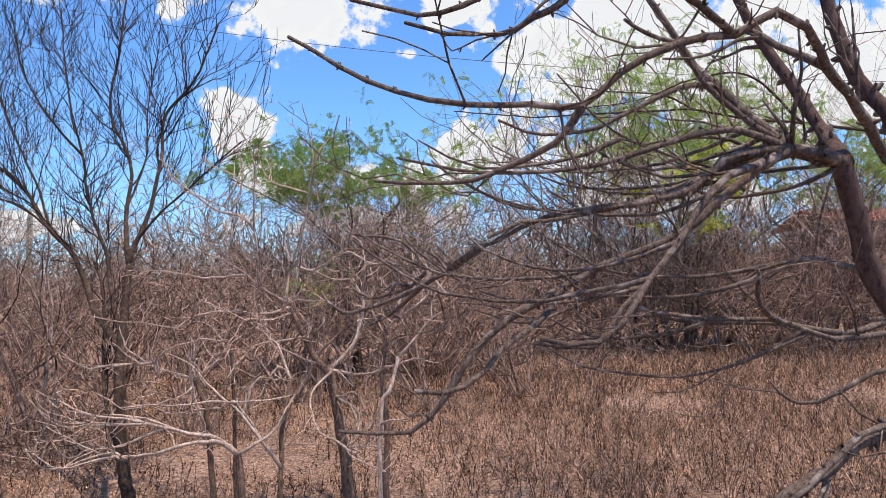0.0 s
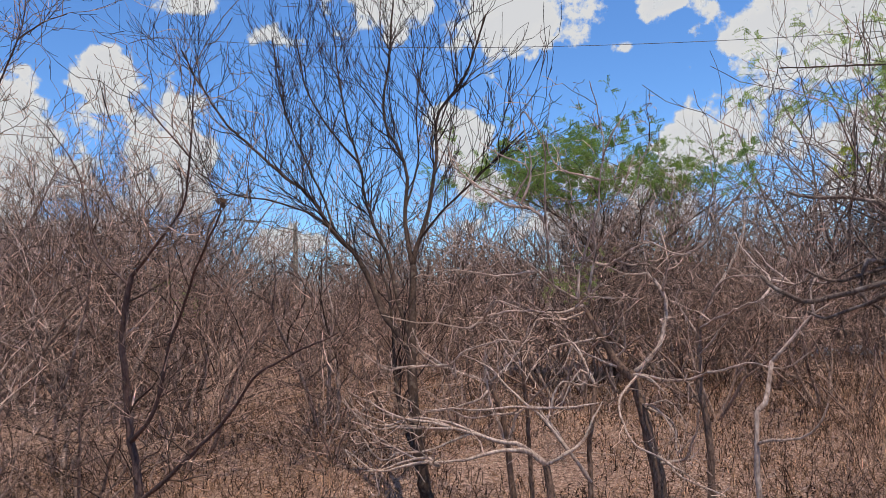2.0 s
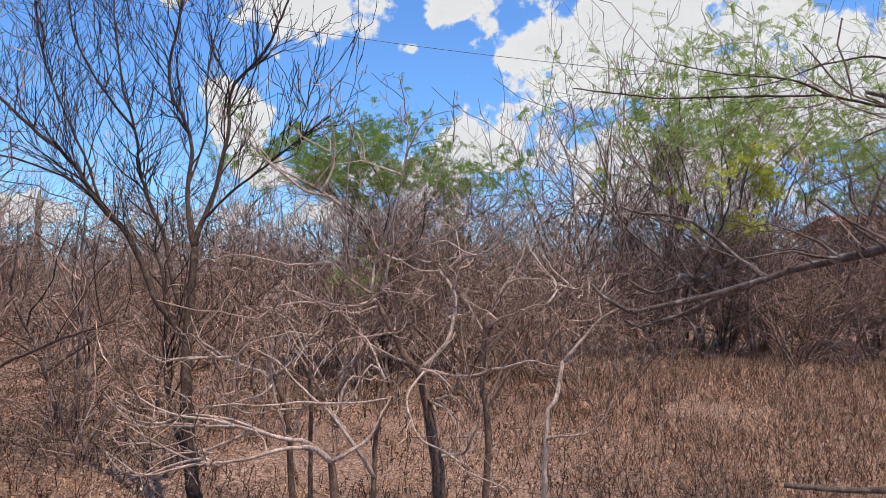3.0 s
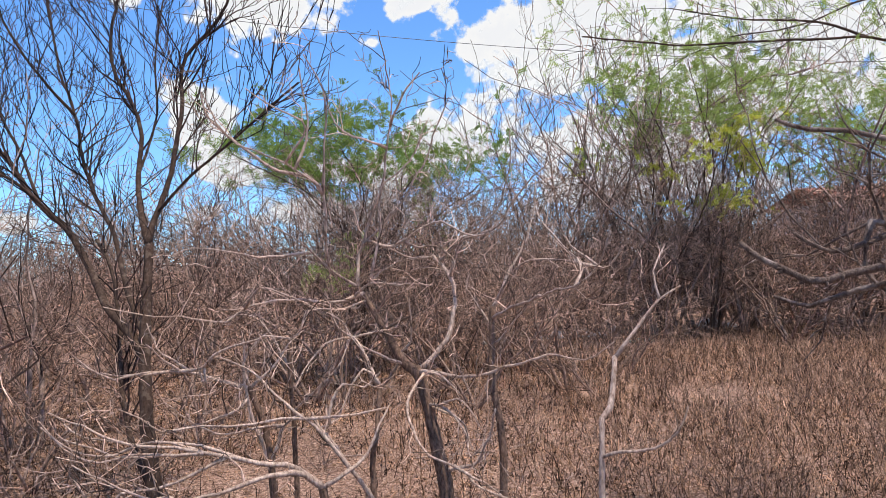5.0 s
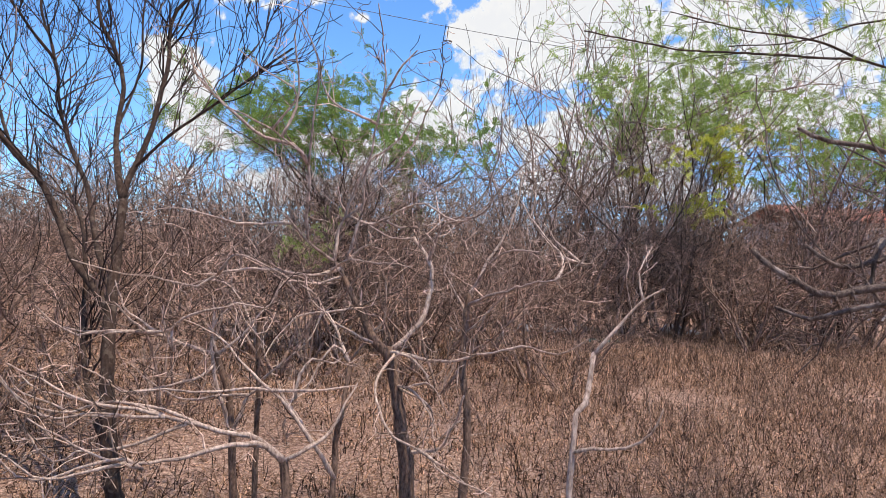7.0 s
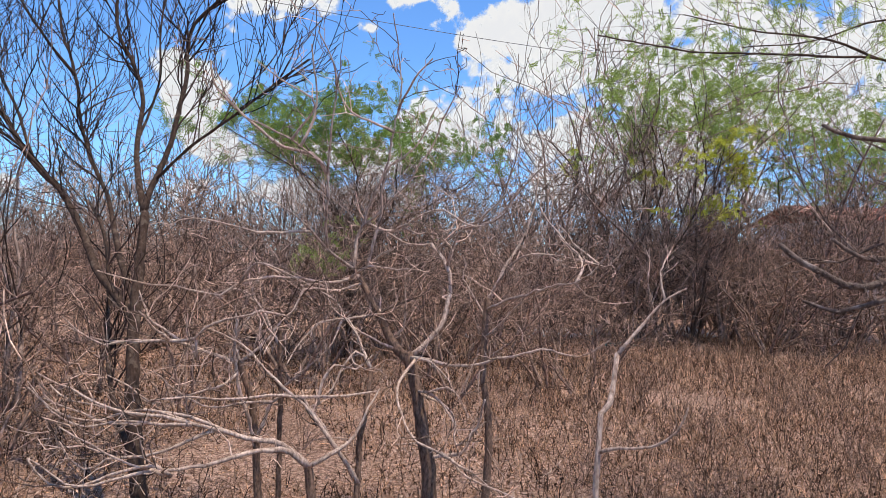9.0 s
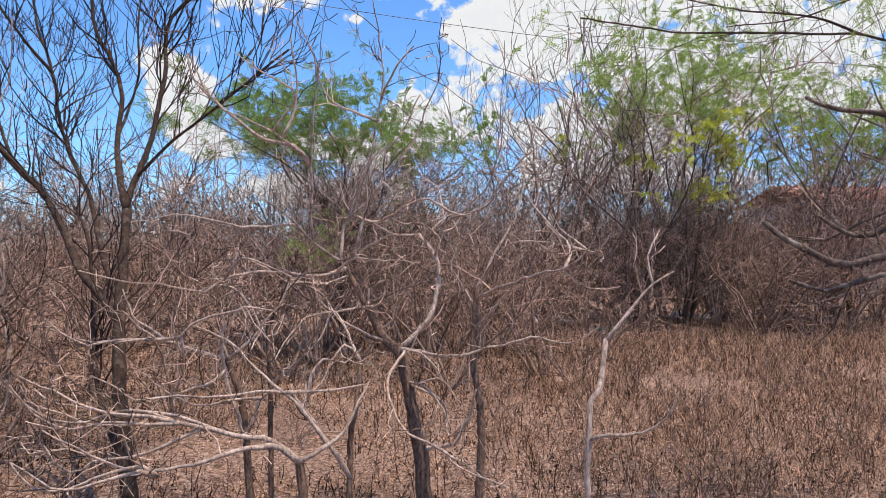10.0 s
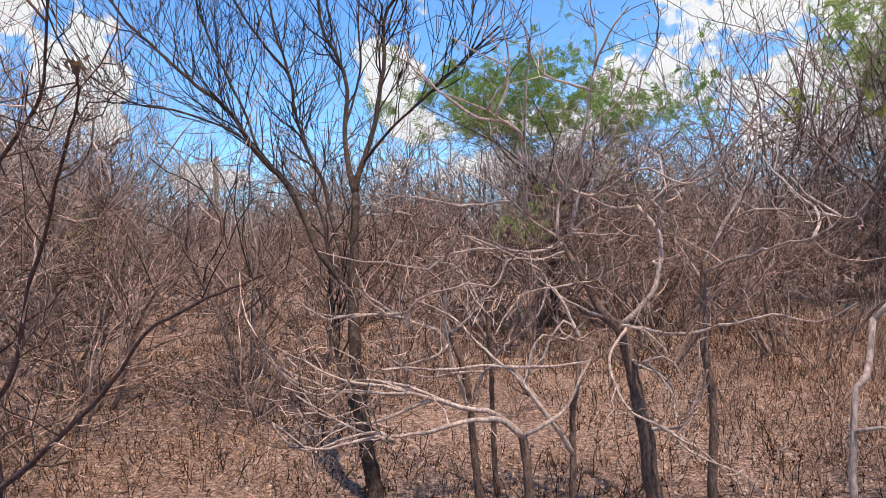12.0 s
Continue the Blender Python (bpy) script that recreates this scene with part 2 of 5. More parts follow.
class Tree:
    """A thing in the making: an Empty at the base, its limbs as parts, and shoots along the limbs."""

    def __init__(self, name, base, label, category, mats, group=""):
        self.ob = tagged(new(name), label, category, group)
        self.base = np.array(base, float)
        self.ob.location = base
        self.mats = mats
        self.limbs = []
        self.crook = 0.0

    def link(self, name, me, label=""):
        o = new(name, me)
        o.parent = self.ob
        return tagged(o, label)


def limb(tree, r0, r1, *bends, name="limb"):
    bends = [np.array(b, float) for b in bends]
    if tree.limbs and name == "limb":
        # grow out of the nearest older wood
        wood = np.vstack([q for q, _, _ in tree.limbs]) + tree.base
        near = wood[np.argmin(np.linalg.norm(wood - bends[0], axis=1))]
        shift = near - bends[0]
        if np.linalg.norm(shift) < 0.6:
            bends[0] = near
            bends[1] = bends[1] + shift * 0.4
    c = spline(bends) - tree.base
    m = len(c)
    rough = np.cumsum(rng.normal(0, 1, (m, 3)), axis=0)
    rough -= np.linspace(0, 1, m)[:, None] * rough[-1]
    c = c + rough * min(0.004, r0 * 0.14)
    if tree.crook and name != "trunk":
        ph = rng.uniform(0, 40)
        arc = np.arange(m) * 0.05
        fade = np.minimum(1, np.minimum(arc, arc[::-1] + 0.1) / 0.2)
        for k in range(3):
            c[:, k] += fade * tree.crook * np.array([noise.noise((a * 5.5, ph, k * 7.0)) + 0.5 * noise.noise((a * 13, ph, k * 9.0)) for a in arc])
    t = np.linspace(0, 1, m)
    rr = (r0 + (r1 - r0) * t ** 0.65) * (1 + rng.normal(0, 0.05, m))
    if name == "trunk":
        rr[: max(1, m // 12)] *= 1.25
    g = Geo()
    g.tube(c, rr, 9 if r0 > 0.02 else 7)
    mat = tree.mats[0] if name == "trunk" or r0 > 0.0195 else tree.mats[1]
    tree.link(name, g.data(name, mat))
    tree.limbs.append((c, rr, name))


def shoots(tree, per_metre, length, depth, style, start=0.25, lift=0.3, radius=0.45, trunk=False, tips=None, thin=0.0013):
    """Side twigs along every limb, joined into the tree's one twig mesh."""
    g = Geo()
    for c, rr, name in tree.limbs:
        if name == "trunk" and not trunk:
            continue
        total = np.linalg.norm(np.diff(c, axis=0), axis=1).sum()
        for s in range(max(2, int(total * per_metre))):
            i = int(rng.uniform(start, 1.0) * (len(c) - 1))
            along = unit(c[min(i + 1, len(c) - 1)] - c[max(i - 1, 0)])
            perp = unit(np.cross(along, rng.normal(0, 1, 3)))
            d = unit(along * 0.7 + perp * 0.8 + np.array([0, 0, lift]))
            grow(g, c[i], d, length * rng.uniform(0.45, 1.2), max(thin * 1.4, min(rr[i] * radius, 0.007)), depth, style, tips, 0.0, thin)
    tagged(tree.link("twig_crown", g.data("twig_crown", tree.mats[2])), kind="stuff")


def spurs(tree, per_metre):
    """Short knobs of old growth along the limbs."""
    g = Geo()
    for c, rr, name in tree.limbs:
        if name == "trunk":
            continue
        for s in range(int(len(c) * 0.05 * per_metre)):
            i = int(rng.integers(1, len(c) - 1))
            along = unit(c[i + 1] - c[i - 1])
            d = unit(np.cross(along, rng.normal(0, 1, 3)) + along * 0.4)
            r = rr[i] * rng.uniform(0.35, 0.6)
            g.tube((c[i], c[i] + d * rr[i] * 1.3, c[i] + d * rr[i] * rng.uniform(1.6, 2.4)), (r, r * 0.9, r * 0.5), 4)
    tagged(tree.link("knobbly_bark", g.data("knobbly_bark", tree.mats[2])), kind="stuff")


# ---- ground, one sheet to the horizon ----


def height(x, y):
    near = 1.0 / (1.0 + ((x * x + (y - 6) ** 2) / 900.0))
    return near * (0.05 * noise.noise((x * 0.5, y * 0.5, 0)) + 0.022 * noise.noise((x * 2.1, y * 2.1, 3)))


def build_ground():
    s = np.concatenate([np.linspace(-1, 1, 161) * 24, ])
    far = np.array([30, 40, 60, 100, 180, 400, 1000, 2500])
    xs = np.concatenate([-far[::-1], s, far])
    ys = np.concatenate([-far[::-1], s, far]) + 6
    v = [(x, y, height(x, y)) for y in ys for x in xs]
    w = len(xs)
    f = [(j * w + i, j * w + i + 1, (j + 1) * w + i + 1, (j + 1) * w + i) for j in range(len(ys) - 1) for i in range(w - 1)]
    me = bpy.data.meshes.new("ground")
    me.from_pydata(v, [], f)
    me.polygons.foreach_set("use_smooth", [True] * len(f))
    me.materials.append(SOIL)
    tagged(new("ground", me), "dry reddish-brown soil strewn with leaf litter", "ground", kind="structure")


build_ground()

# ---- clouds, far off ----


def cloud(az, el, wide, high):
    """A cumulus bank 1.5 km away; angles in degrees."""
    R, k = 1500.0, 14
    me = bpy.data.meshes.new("cloud")
    v, d, f = [], [], []
    for j in range(k + 1):
        for i in range(k + 1):
            u, w = i / k * 2 - 1, j / k * 2 - 1
            a, e = radians(az + u * wide * 1.35), radians(el + w * high * 1.35)
            v.append((R * math.sin(a) * math.cos(e), R * math.cos(a) * math.cos(e), R * math.sin(e)))
            d.append((u * 1.5, w * 1.5 if w > 0 else w * 1.7, 0))
    for j in range(k):
        for i in range(k):
            f.append((j * (k + 1) + i, j * (k + 1) + i + 1, (j + 1) * (k + 1) + i + 1, (j + 1) * (k + 1) + i))
    me.from_pydata(v, [], f)
    at = me.attributes.new("disc", "FLOAT_VECTOR", "POINT")
    at.data.foreach_set("vector", [c for p in d for c in p])
    me.materials.append(CLOUD)
    tagged(new("cloud", me), "bright white fair-weather cumulus cloud in blue sky", "cloud", "clouds", "structure")


for az, el, wide, high in ((-14.0, 21.8, 8.5, 6.0), (-25.0, 24.0, 10.0, 4.5), (-34.5, 20.8, 3.0, 2.0), (-42.0, 23.6, 5.0, 2.6), (-1.0, 22.0, 4.0, 3.4), (-5.0, 18.5, 1.9, 1.1),
                           (14.0, 19.0, 17.0, 9.5), (9.5, 15.5, 9.0, 5.5), (26, 13, 20, 9), (15, 9.5, 13, 5.0), (0.8, 10.0, 5.5, 5.0), (-18.5, 12.6, 4.8, 4.2), (-17.0, 8.6, 6.0, 2.4),
                           (-47.0, 16.4, 3.4, 3.8), (-42.2, 11.5, 5.6, 6.0), (-52.0, 11.0, 9.0, 6.4), (-61, 13.5, 6, 6.0), (-33, 4.6, 6, 2.0), (40, 18, 14, 8), (-6, 8.0, 6, 2.6),
                           (-75, 20, 10, 6), (-8, 5.0, 14, 2.2), (-52, 5.5, 12, 2.8), (18, 6.0, 14, 3.0), (110, 22, 14, 8), (170, 18, 16, 8), (-130, 20, 14, 8)):
    cloud(az, el, wide, high)

# ---- the trees that stand close ----


def tall_tree():
    tree = Tree("bare_tree", (-2.6, 5.0, 0), "tall bare grey-brown tree with upswept forking limbs", "tree", (BARK_TALL, BARK_TALL, TWIG_TALL))
    limb(tree, 0.058, 0.027, (-2.53, 5.00, -0.05), (-2.59, 5.00, 0.45), (-2.67, 5.10, 1.00), (-2.73, 5.25, 1.40), (-2.78, 5.45, 1.87), name='trunk')
    limb(tree, 0.024, 0.008, (-2.78, 5.45, 1.87), (-3.03, 5.90, 2.38), (-3.10, 6.10, 2.81), (-3.33, 6.20, 3.35), (-3.30, 6.30, 3.85), (-3.28, 6.40, 4.53))
    limb(tree, 0.024, 0.008, (-2.78, 5.45, 1.90), (-2.75, 5.70, 2.32), (-2.69, 5.80, 2.78), (-2.69, 5.90, 3.18), (-2.41, 5.90, 3.49), (-2.20, 5.90, 4.00))
    limb(tree, 0.032, 0.008, (-2.70, 5.15, 1.20), (-3.13, 5.50, 1.57), (-3.53, 5.90, 1.98), (-3.83, 6.00, 2.25), (-4.26, 6.20, 2.68), (-4.74, 6.30, 3.05), (-5.38, 6.40, 3.63), (-5.98, 6.50, 4.53))
    limb(tree, 0.022, 0.007, (-2.72, 5.20, 1.32), (-3.02, 5.60, 1.66), (-3.20, 5.90, 1.95), (-3.56, 6.30, 2.40), (-3.77, 6.50, 2.97), (-4.02, 6.70, 3.54), (-4.24, 6.90, 4.62))
    limb(tree, 0.014, 0.006, (-3.83, 6.00, 2.25), (-4.11, 6.30, 2.64), (-4.47, 6.50, 3.24), (-4.78, 6.70, 3.78), (-5.03, 6.90, 4.64))
    limb(tree, 0.014, 0.006, (-3.77, 6.50, 2.97), (-3.95, 6.30, 3.27), (-4.18, 6.20, 3.74), (-4.22, 6.10, 4.25))
    limb(tree, 0.011, 0.006, (-3.03, 5.90, 2.38), (-3.05, 6.30, 2.89), (-3.12, 6.50, 3.47), (-3.06, 6.60, 4.04))
    limb(tree, 0.012, 0.006, (-2.75, 5.60, 2.10), (-2.45, 5.40, 2.31), (-2.13, 5.20, 2.49), (-1.88, 5.10, 2.65), (-1.70, 5.00, 2.75))
    limb(tree, 0.02, 0.01, (-2.58, 4.98, 0.38), (-2.85, 5.20, 0.77), (-2.98, 5.40, 1.22), (-3.09, 5.60, 1.66), (-3.34, 5.90, 1.95))
    limb(tree, 0.012, 0.006, (-3.53, 5.90, 1.98), (-3.78, 5.70, 2.35), (-4.13, 5.50, 2.53), (-4.48, 5.40, 2.61), (-4.77, 5.30, 2.82))
    shoots(tree, 8.5, 0.75, 2, (0.7, 0.2, 3, 4, 0.6, 0.62), 0.25, 0.55, 0.55, thin=0.0026)


def crooked_tree():
    tree = Tree("crooked_tree", (-0.95, 4.93, 0), "crooked bare tree with rough dark trunk and pale branches", "tree", (BARK_ROUGH, BARK_PALE, TWIG_PALE))
    tree.crook = 0.022
    limb(tree, 0.05, 0.034, (-0.89, 4.93, -0.05), (-0.97, 4.95, 0.54), (-1.02, 4.98, 0.82), (-1.08, 5.02, 1.06), name='trunk')
    limb(tree, 0.034, 0.012, (-1.07, 5.02, 1.03), (-1.19, 5.05, 1.17), (-1.32, 5.10, 1.39), (-1.42, 5.15, 1.56))
    limb(tree, 0.012, 0.003, (-1.42, 5.15, 1.56), (-1.40, 5.20, 1.81), (-1.28, 5.10, 2.06), (-1.20, 5.00, 2.36), (-1.17, 5.00, 2.70), (-1.22, 4.90, 3.00))
    limb(tree, 0.01, 0.003, (-1.40, 5.20, 1.81), (-1.16, 5.00, 2.01), (-0.98, 4.90, 2.28), (-0.84, 4.80, 2.58))
    limb(tree, 0.017, 0.011, (-1.07, 5.02, 1.08), (-0.93, 5.05, 1.20), (-0.85, 5.15, 1.42), (-0.86, 5.25, 1.59), (-0.96, 5.37, 1.72))
    limb(tree, 0.01, 0.004, (-0.96, 5.37, 1.72), (-1.10, 5.40, 1.72), (-1.29, 5.30, 1.81), (-1.33, 5.20, 1.90))
    limb(tree, 0.011, 0.003, (-0.86, 5.25, 1.59), (-0.79, 5.10, 1.81), (-0.63, 5.00, 1.90), (-0.54, 4.90, 2.12), (-0.51, 4.80, 2.38))
    limb(tree, 0.009, 0.003, (-0.79, 5.10, 1.81), (-0.61, 4.90, 1.87), (-0.45, 4.80, 2.08), (-0.23, 4.70, 2.24))
    limb(tree, 0.012, 0.003, (-1.42, 5.12, 1.53), (-1.55, 5.00, 1.65), (-1.67, 4.80, 1.81), (-1.76, 4.70, 1.88), (-1.82, 4.60, 1.85))
    limb(tree, 0.012, 0.003, (-1.41, 5.10, 1.50), (-1.60, 5.00, 1.47), (-1.80, 4.85, 1.50), (-1.99, 4.80, 1.46), (-2.09, 4.75, 1.40), (-2.25, 4.70, 1.43), (-2.46, 4.60, 1.46), (-2.62, 4.50, 1.52))
    limb(tree, 0.01, 0.003, (-1.99, 4.80, 1.46), (-1.88, 4.70, 1.58), (-1.74, 4.60, 1.55), (-1.57, 4.60, 1.46))
    limb(tree, 0.013, 0.003, (-1.07, 4.98, 1.04), (-0.96, 4.85, 1.06), (-0.85, 4.80, 1.05), (-0.62, 4.65, 1.11), (-0.41, 4.50, 1.20), (-0.24, 4.40, 1.16), (-0.12, 4.30, 1.26))
    limb(tree, 0.011, 0.004, (-1.07, 4.98, 1.06), (-0.96, 4.80, 1.06), (-0.85, 4.75, 0.98))
    limb(tree, 0.01, 0.004, (-1.10, 4.95, 1.04), (-1.15, 4.70, 0.93), (-1.06, 4.50, 0.75), (-0.91, 4.40, 0.69), (-0.76, 4.30, 0.60), (-0.56, 4.20, 0.54))
    limb(tree, 0.01, 0.003, (-1.02, 4.95, 0.86), (-0.84, 4.80, 0.79), (-0.82, 4.70, 0.65), (-0.67, 4.60, 0.80))
    limb(tree, 0.01, 0.003, (-1.28, 5.08, 1.32), (-1.52, 4.90, 1.28), (-1.66, 4.80, 1.16), (-1.71, 4.70, 1.05))
    limb(tree, 0.01, 0.003, (-1.55, 5.00, 1.65), (-1.56, 4.90, 1.84), (-1.55, 4.80, 2.07), (-1.72, 4.70, 2.23), (-1.99, 4.60, 2.37), (-2.09, 4.50, 2.58))
    limb(tree, 0.008, 0.003, (-1.72, 4.70, 2.23), (-1.59, 4.60, 2.39), (-1.72, 4.50, 2.47), (-1.87, 4.50, 2.59))
    limb(tree, 0.008, 0.003, (-1.55, 4.80, 2.07), (-1.51, 4.70, 2.39), (-1.49, 4.60, 2.60), (-1.57, 4.50, 2.75))
    limb(tree, 0.01, 0.003, (-1.09, 4.90, 0.90), (-0.99, 4.85, 0.90), (-0.87, 4.80, 0.92), (-0.80, 4.75, 0.89), (-0.75, 4.70, 0.79))
    limb(tree, 0.009, 0.003, (-1.01, 4.85, 0.84), (-0.90, 4.80, 0.82), (-0.84, 4.75, 0.77), (-0.79, 4.70, 0.68))
    limb(tree, 0.013, 0.005, (-0.95, 4.90, 0.50), (-0.79, 4.83, 0.57), (-0.74, 4.75, 0.65), (-0.69, 4.67, 0.81), (-0.67, 4.60, 0.90))
    limb(tree, 0.01, 0.003, (-0.86, 4.40, 0.72), (-0.80, 4.33, 0.67), (-0.76, 4.27, 0.64), (-0.69, 4.20, 0.60))
    limb(tree, 0.009, 0.003, (-1.19, 5.00, 1.16), (-1.11, 5.00, 1.23), (-1.10, 5.00, 1.37), (-1.11, 5.00, 1.48))
    limb(tree, 0.01, 0.003, (-1.20, 5.00, 1.08), (-1.31, 4.95, 1.16), (-1.40, 4.90, 1.24), (-1.48, 4.85, 1.38), (-1.55, 4.80, 1.43))
    limb(tree, 0.011, 0.004, (-1.33, 5.20, 1.83), (-1.23, 5.16, 1.79), (-1.15, 5.12, 1.81), (-1.02, 5.09, 1.89), (-0.91, 5.05, 1.90), (-0.79, 5.01, 1.84), (-0.66, 4.98, 1.83), (-0.56, 4.94, 1.91), (-0.48, 4.90, 2.04))
    limb(tree, 0.009, 0.003, (-1.15, 5.20, 1.81), (-1.05, 5.17, 1.77), (-0.95, 5.15, 1.78), (-0.86, 5.12, 1.71), (-0.84, 5.10, 1.66))
    limb(tree, 0.009, 0.003, (-0.96, 5.30, 1.72), (-0.85, 5.20, 1.78), (-0.77, 5.10, 1.81), (-0.74, 5.00, 1.73))
    limb(tree, 0.009, 0.003, (-1.39, 5.10, 1.46), (-1.50, 5.04, 1.43), (-1.58, 4.98, 1.44), (-1.67, 4.92, 1.43), (-1.71, 4.86, 1.33), (-1.74, 4.80, 1.29))
    limb(tree, 0.009, 0.003, (-1.43, 5.10, 1.49), (-1.29, 5.00, 1.60), (-1.13, 4.90, 1.70), (-1.02, 4.80, 1.71))
    limb(tree, 0.01, 0.003, (-1.70, 5.00, 1.81), (-1.76, 4.92, 1.78), (-1.87, 4.84, 1.74), (-2.00, 4.76, 1.77), (-2.12, 4.68, 1.79), (-2.30, 4.60, 1.83))
    limb(tree, 0.01, 0.004, (-1.40, 4.95, 1.59), (-1.30, 4.94, 1.85), (-1.25, 4.93, 2.08), (-1.07, 4.91, 2.27), (-0.96, 4.90, 2.47))
    limb(tree, 0.009, 0.004, (-1.20, 4.90, 2.33), (-1.33, 4.88, 2.39), (-1.42, 4.85, 2.43), (-1.50, 4.83, 2.54), (-1.53, 4.80, 2.66))
    limb(tree, 0.009, 0.004, (-1.19, 4.90, 2.49), (-1.16, 4.87, 2.53), (-1.09, 4.83, 2.60), (-0.99, 4.80, 2.72))
    limb(tree, 0.009, 0.004, (-1.68, 4.80, 2.23), (-1.62, 4.77, 2.37), (-1.61, 4.73, 2.51), (-1.63, 4.70, 2.74))
    limb(tree, 0.012, 0.005, (-1.54, 4.80, 2.04), (-1.62, 4.78, 2.17), (-1.76, 4.77, 2.21), (-1.91, 4.75, 2.30), (-2.04, 4.73, 2.41), (-2.14, 4.72, 2.53), (-2.16, 4.70, 2.64))
    limb(tree, 0.008, 0.003, (-1.29, 5.00, 1.47), (-1.09, 4.85, 1.52), (-0.97, 4.70, 1.56))
    shoots(tree, 4.5, 0.3, 2, (0.35, 0.42, 2, 4, 1.0, 0.65), 0.1, 0.2, 0.5, thin=0.0022)


def slim_crooked_tree():
    tree = Tree("crooked_tree", (-0.7, 4.78, 0), "slender bare tree beside the crooked one, pale branches", "tree", (BARK_ROUGH, BARK_PALE, TWIG_PALE))
    tree.crook = 0.022
    limb(tree, 0.026, 0.017, (-0.66, 4.78, -0.05), (-0.63, 4.80, 0.66), (-0.66, 4.88, 1.04), (-0.64, 4.97, 1.40), name='trunk')
    limb(tree, 0.013, 0.004, (-0.64, 4.97, 1.40), (-0.51, 5.10, 1.61), (-0.37, 5.20, 1.86), (-0.31, 5.30, 2.16))
    limb(tree, 0.012, 0.003, (-0.63, 4.96, 1.37), (-0.50, 4.60, 1.47), (-0.39, 4.25, 1.52), (-0.34, 4.00, 1.55), (-0.26, 3.95, 1.64), (-0.21, 3.90, 1.76))
    limb(tree, 0.01, 0.003, (-0.61, 4.97, 1.45), (-0.51, 4.80, 1.62), (-0.38, 4.70, 1.67), (-0.20, 4.60, 1.64))
    limb(tree, 0.008, 0.003, (-0.34, 4.00, 1.55), (-0.28, 4.20, 1.64), (-0.38, 4.40, 1.79), (-0.41, 4.60, 1.91))
    limb(tree, 0.009, 0.003, (-0.28, 4.30, 1.54), (-0.18, 4.27, 1.57), (-0.13, 4.23, 1.63), (-0.09, 4.20, 1.70))
    limb(tree, 0.008, 0.003, (-0.24, 4.40, 1.55), (-0.28, 4.45, 1.67), (-0.32, 4.50, 1.80))
    limb(tree, 0.008, 0.003, (-0.65, 4.95, 1.32), (-0.72, 5.00, 1.44), (-0.77, 5.05, 1.51), (-0.75, 5.10, 1.60))
    limb(tree, 0.008, 0.003, (-0.65, 4.90, 1.20), (-0.56, 4.80, 1.31), (-0.48, 4.70, 1.41), (-0.46, 4.60, 1.53))
    shoots(tree, 4.5, 0.3, 2, (0.35, 0.42, 2, 4, 1.0, 0.65), 0.1, 0.2, 0.5, thin=0.0022)


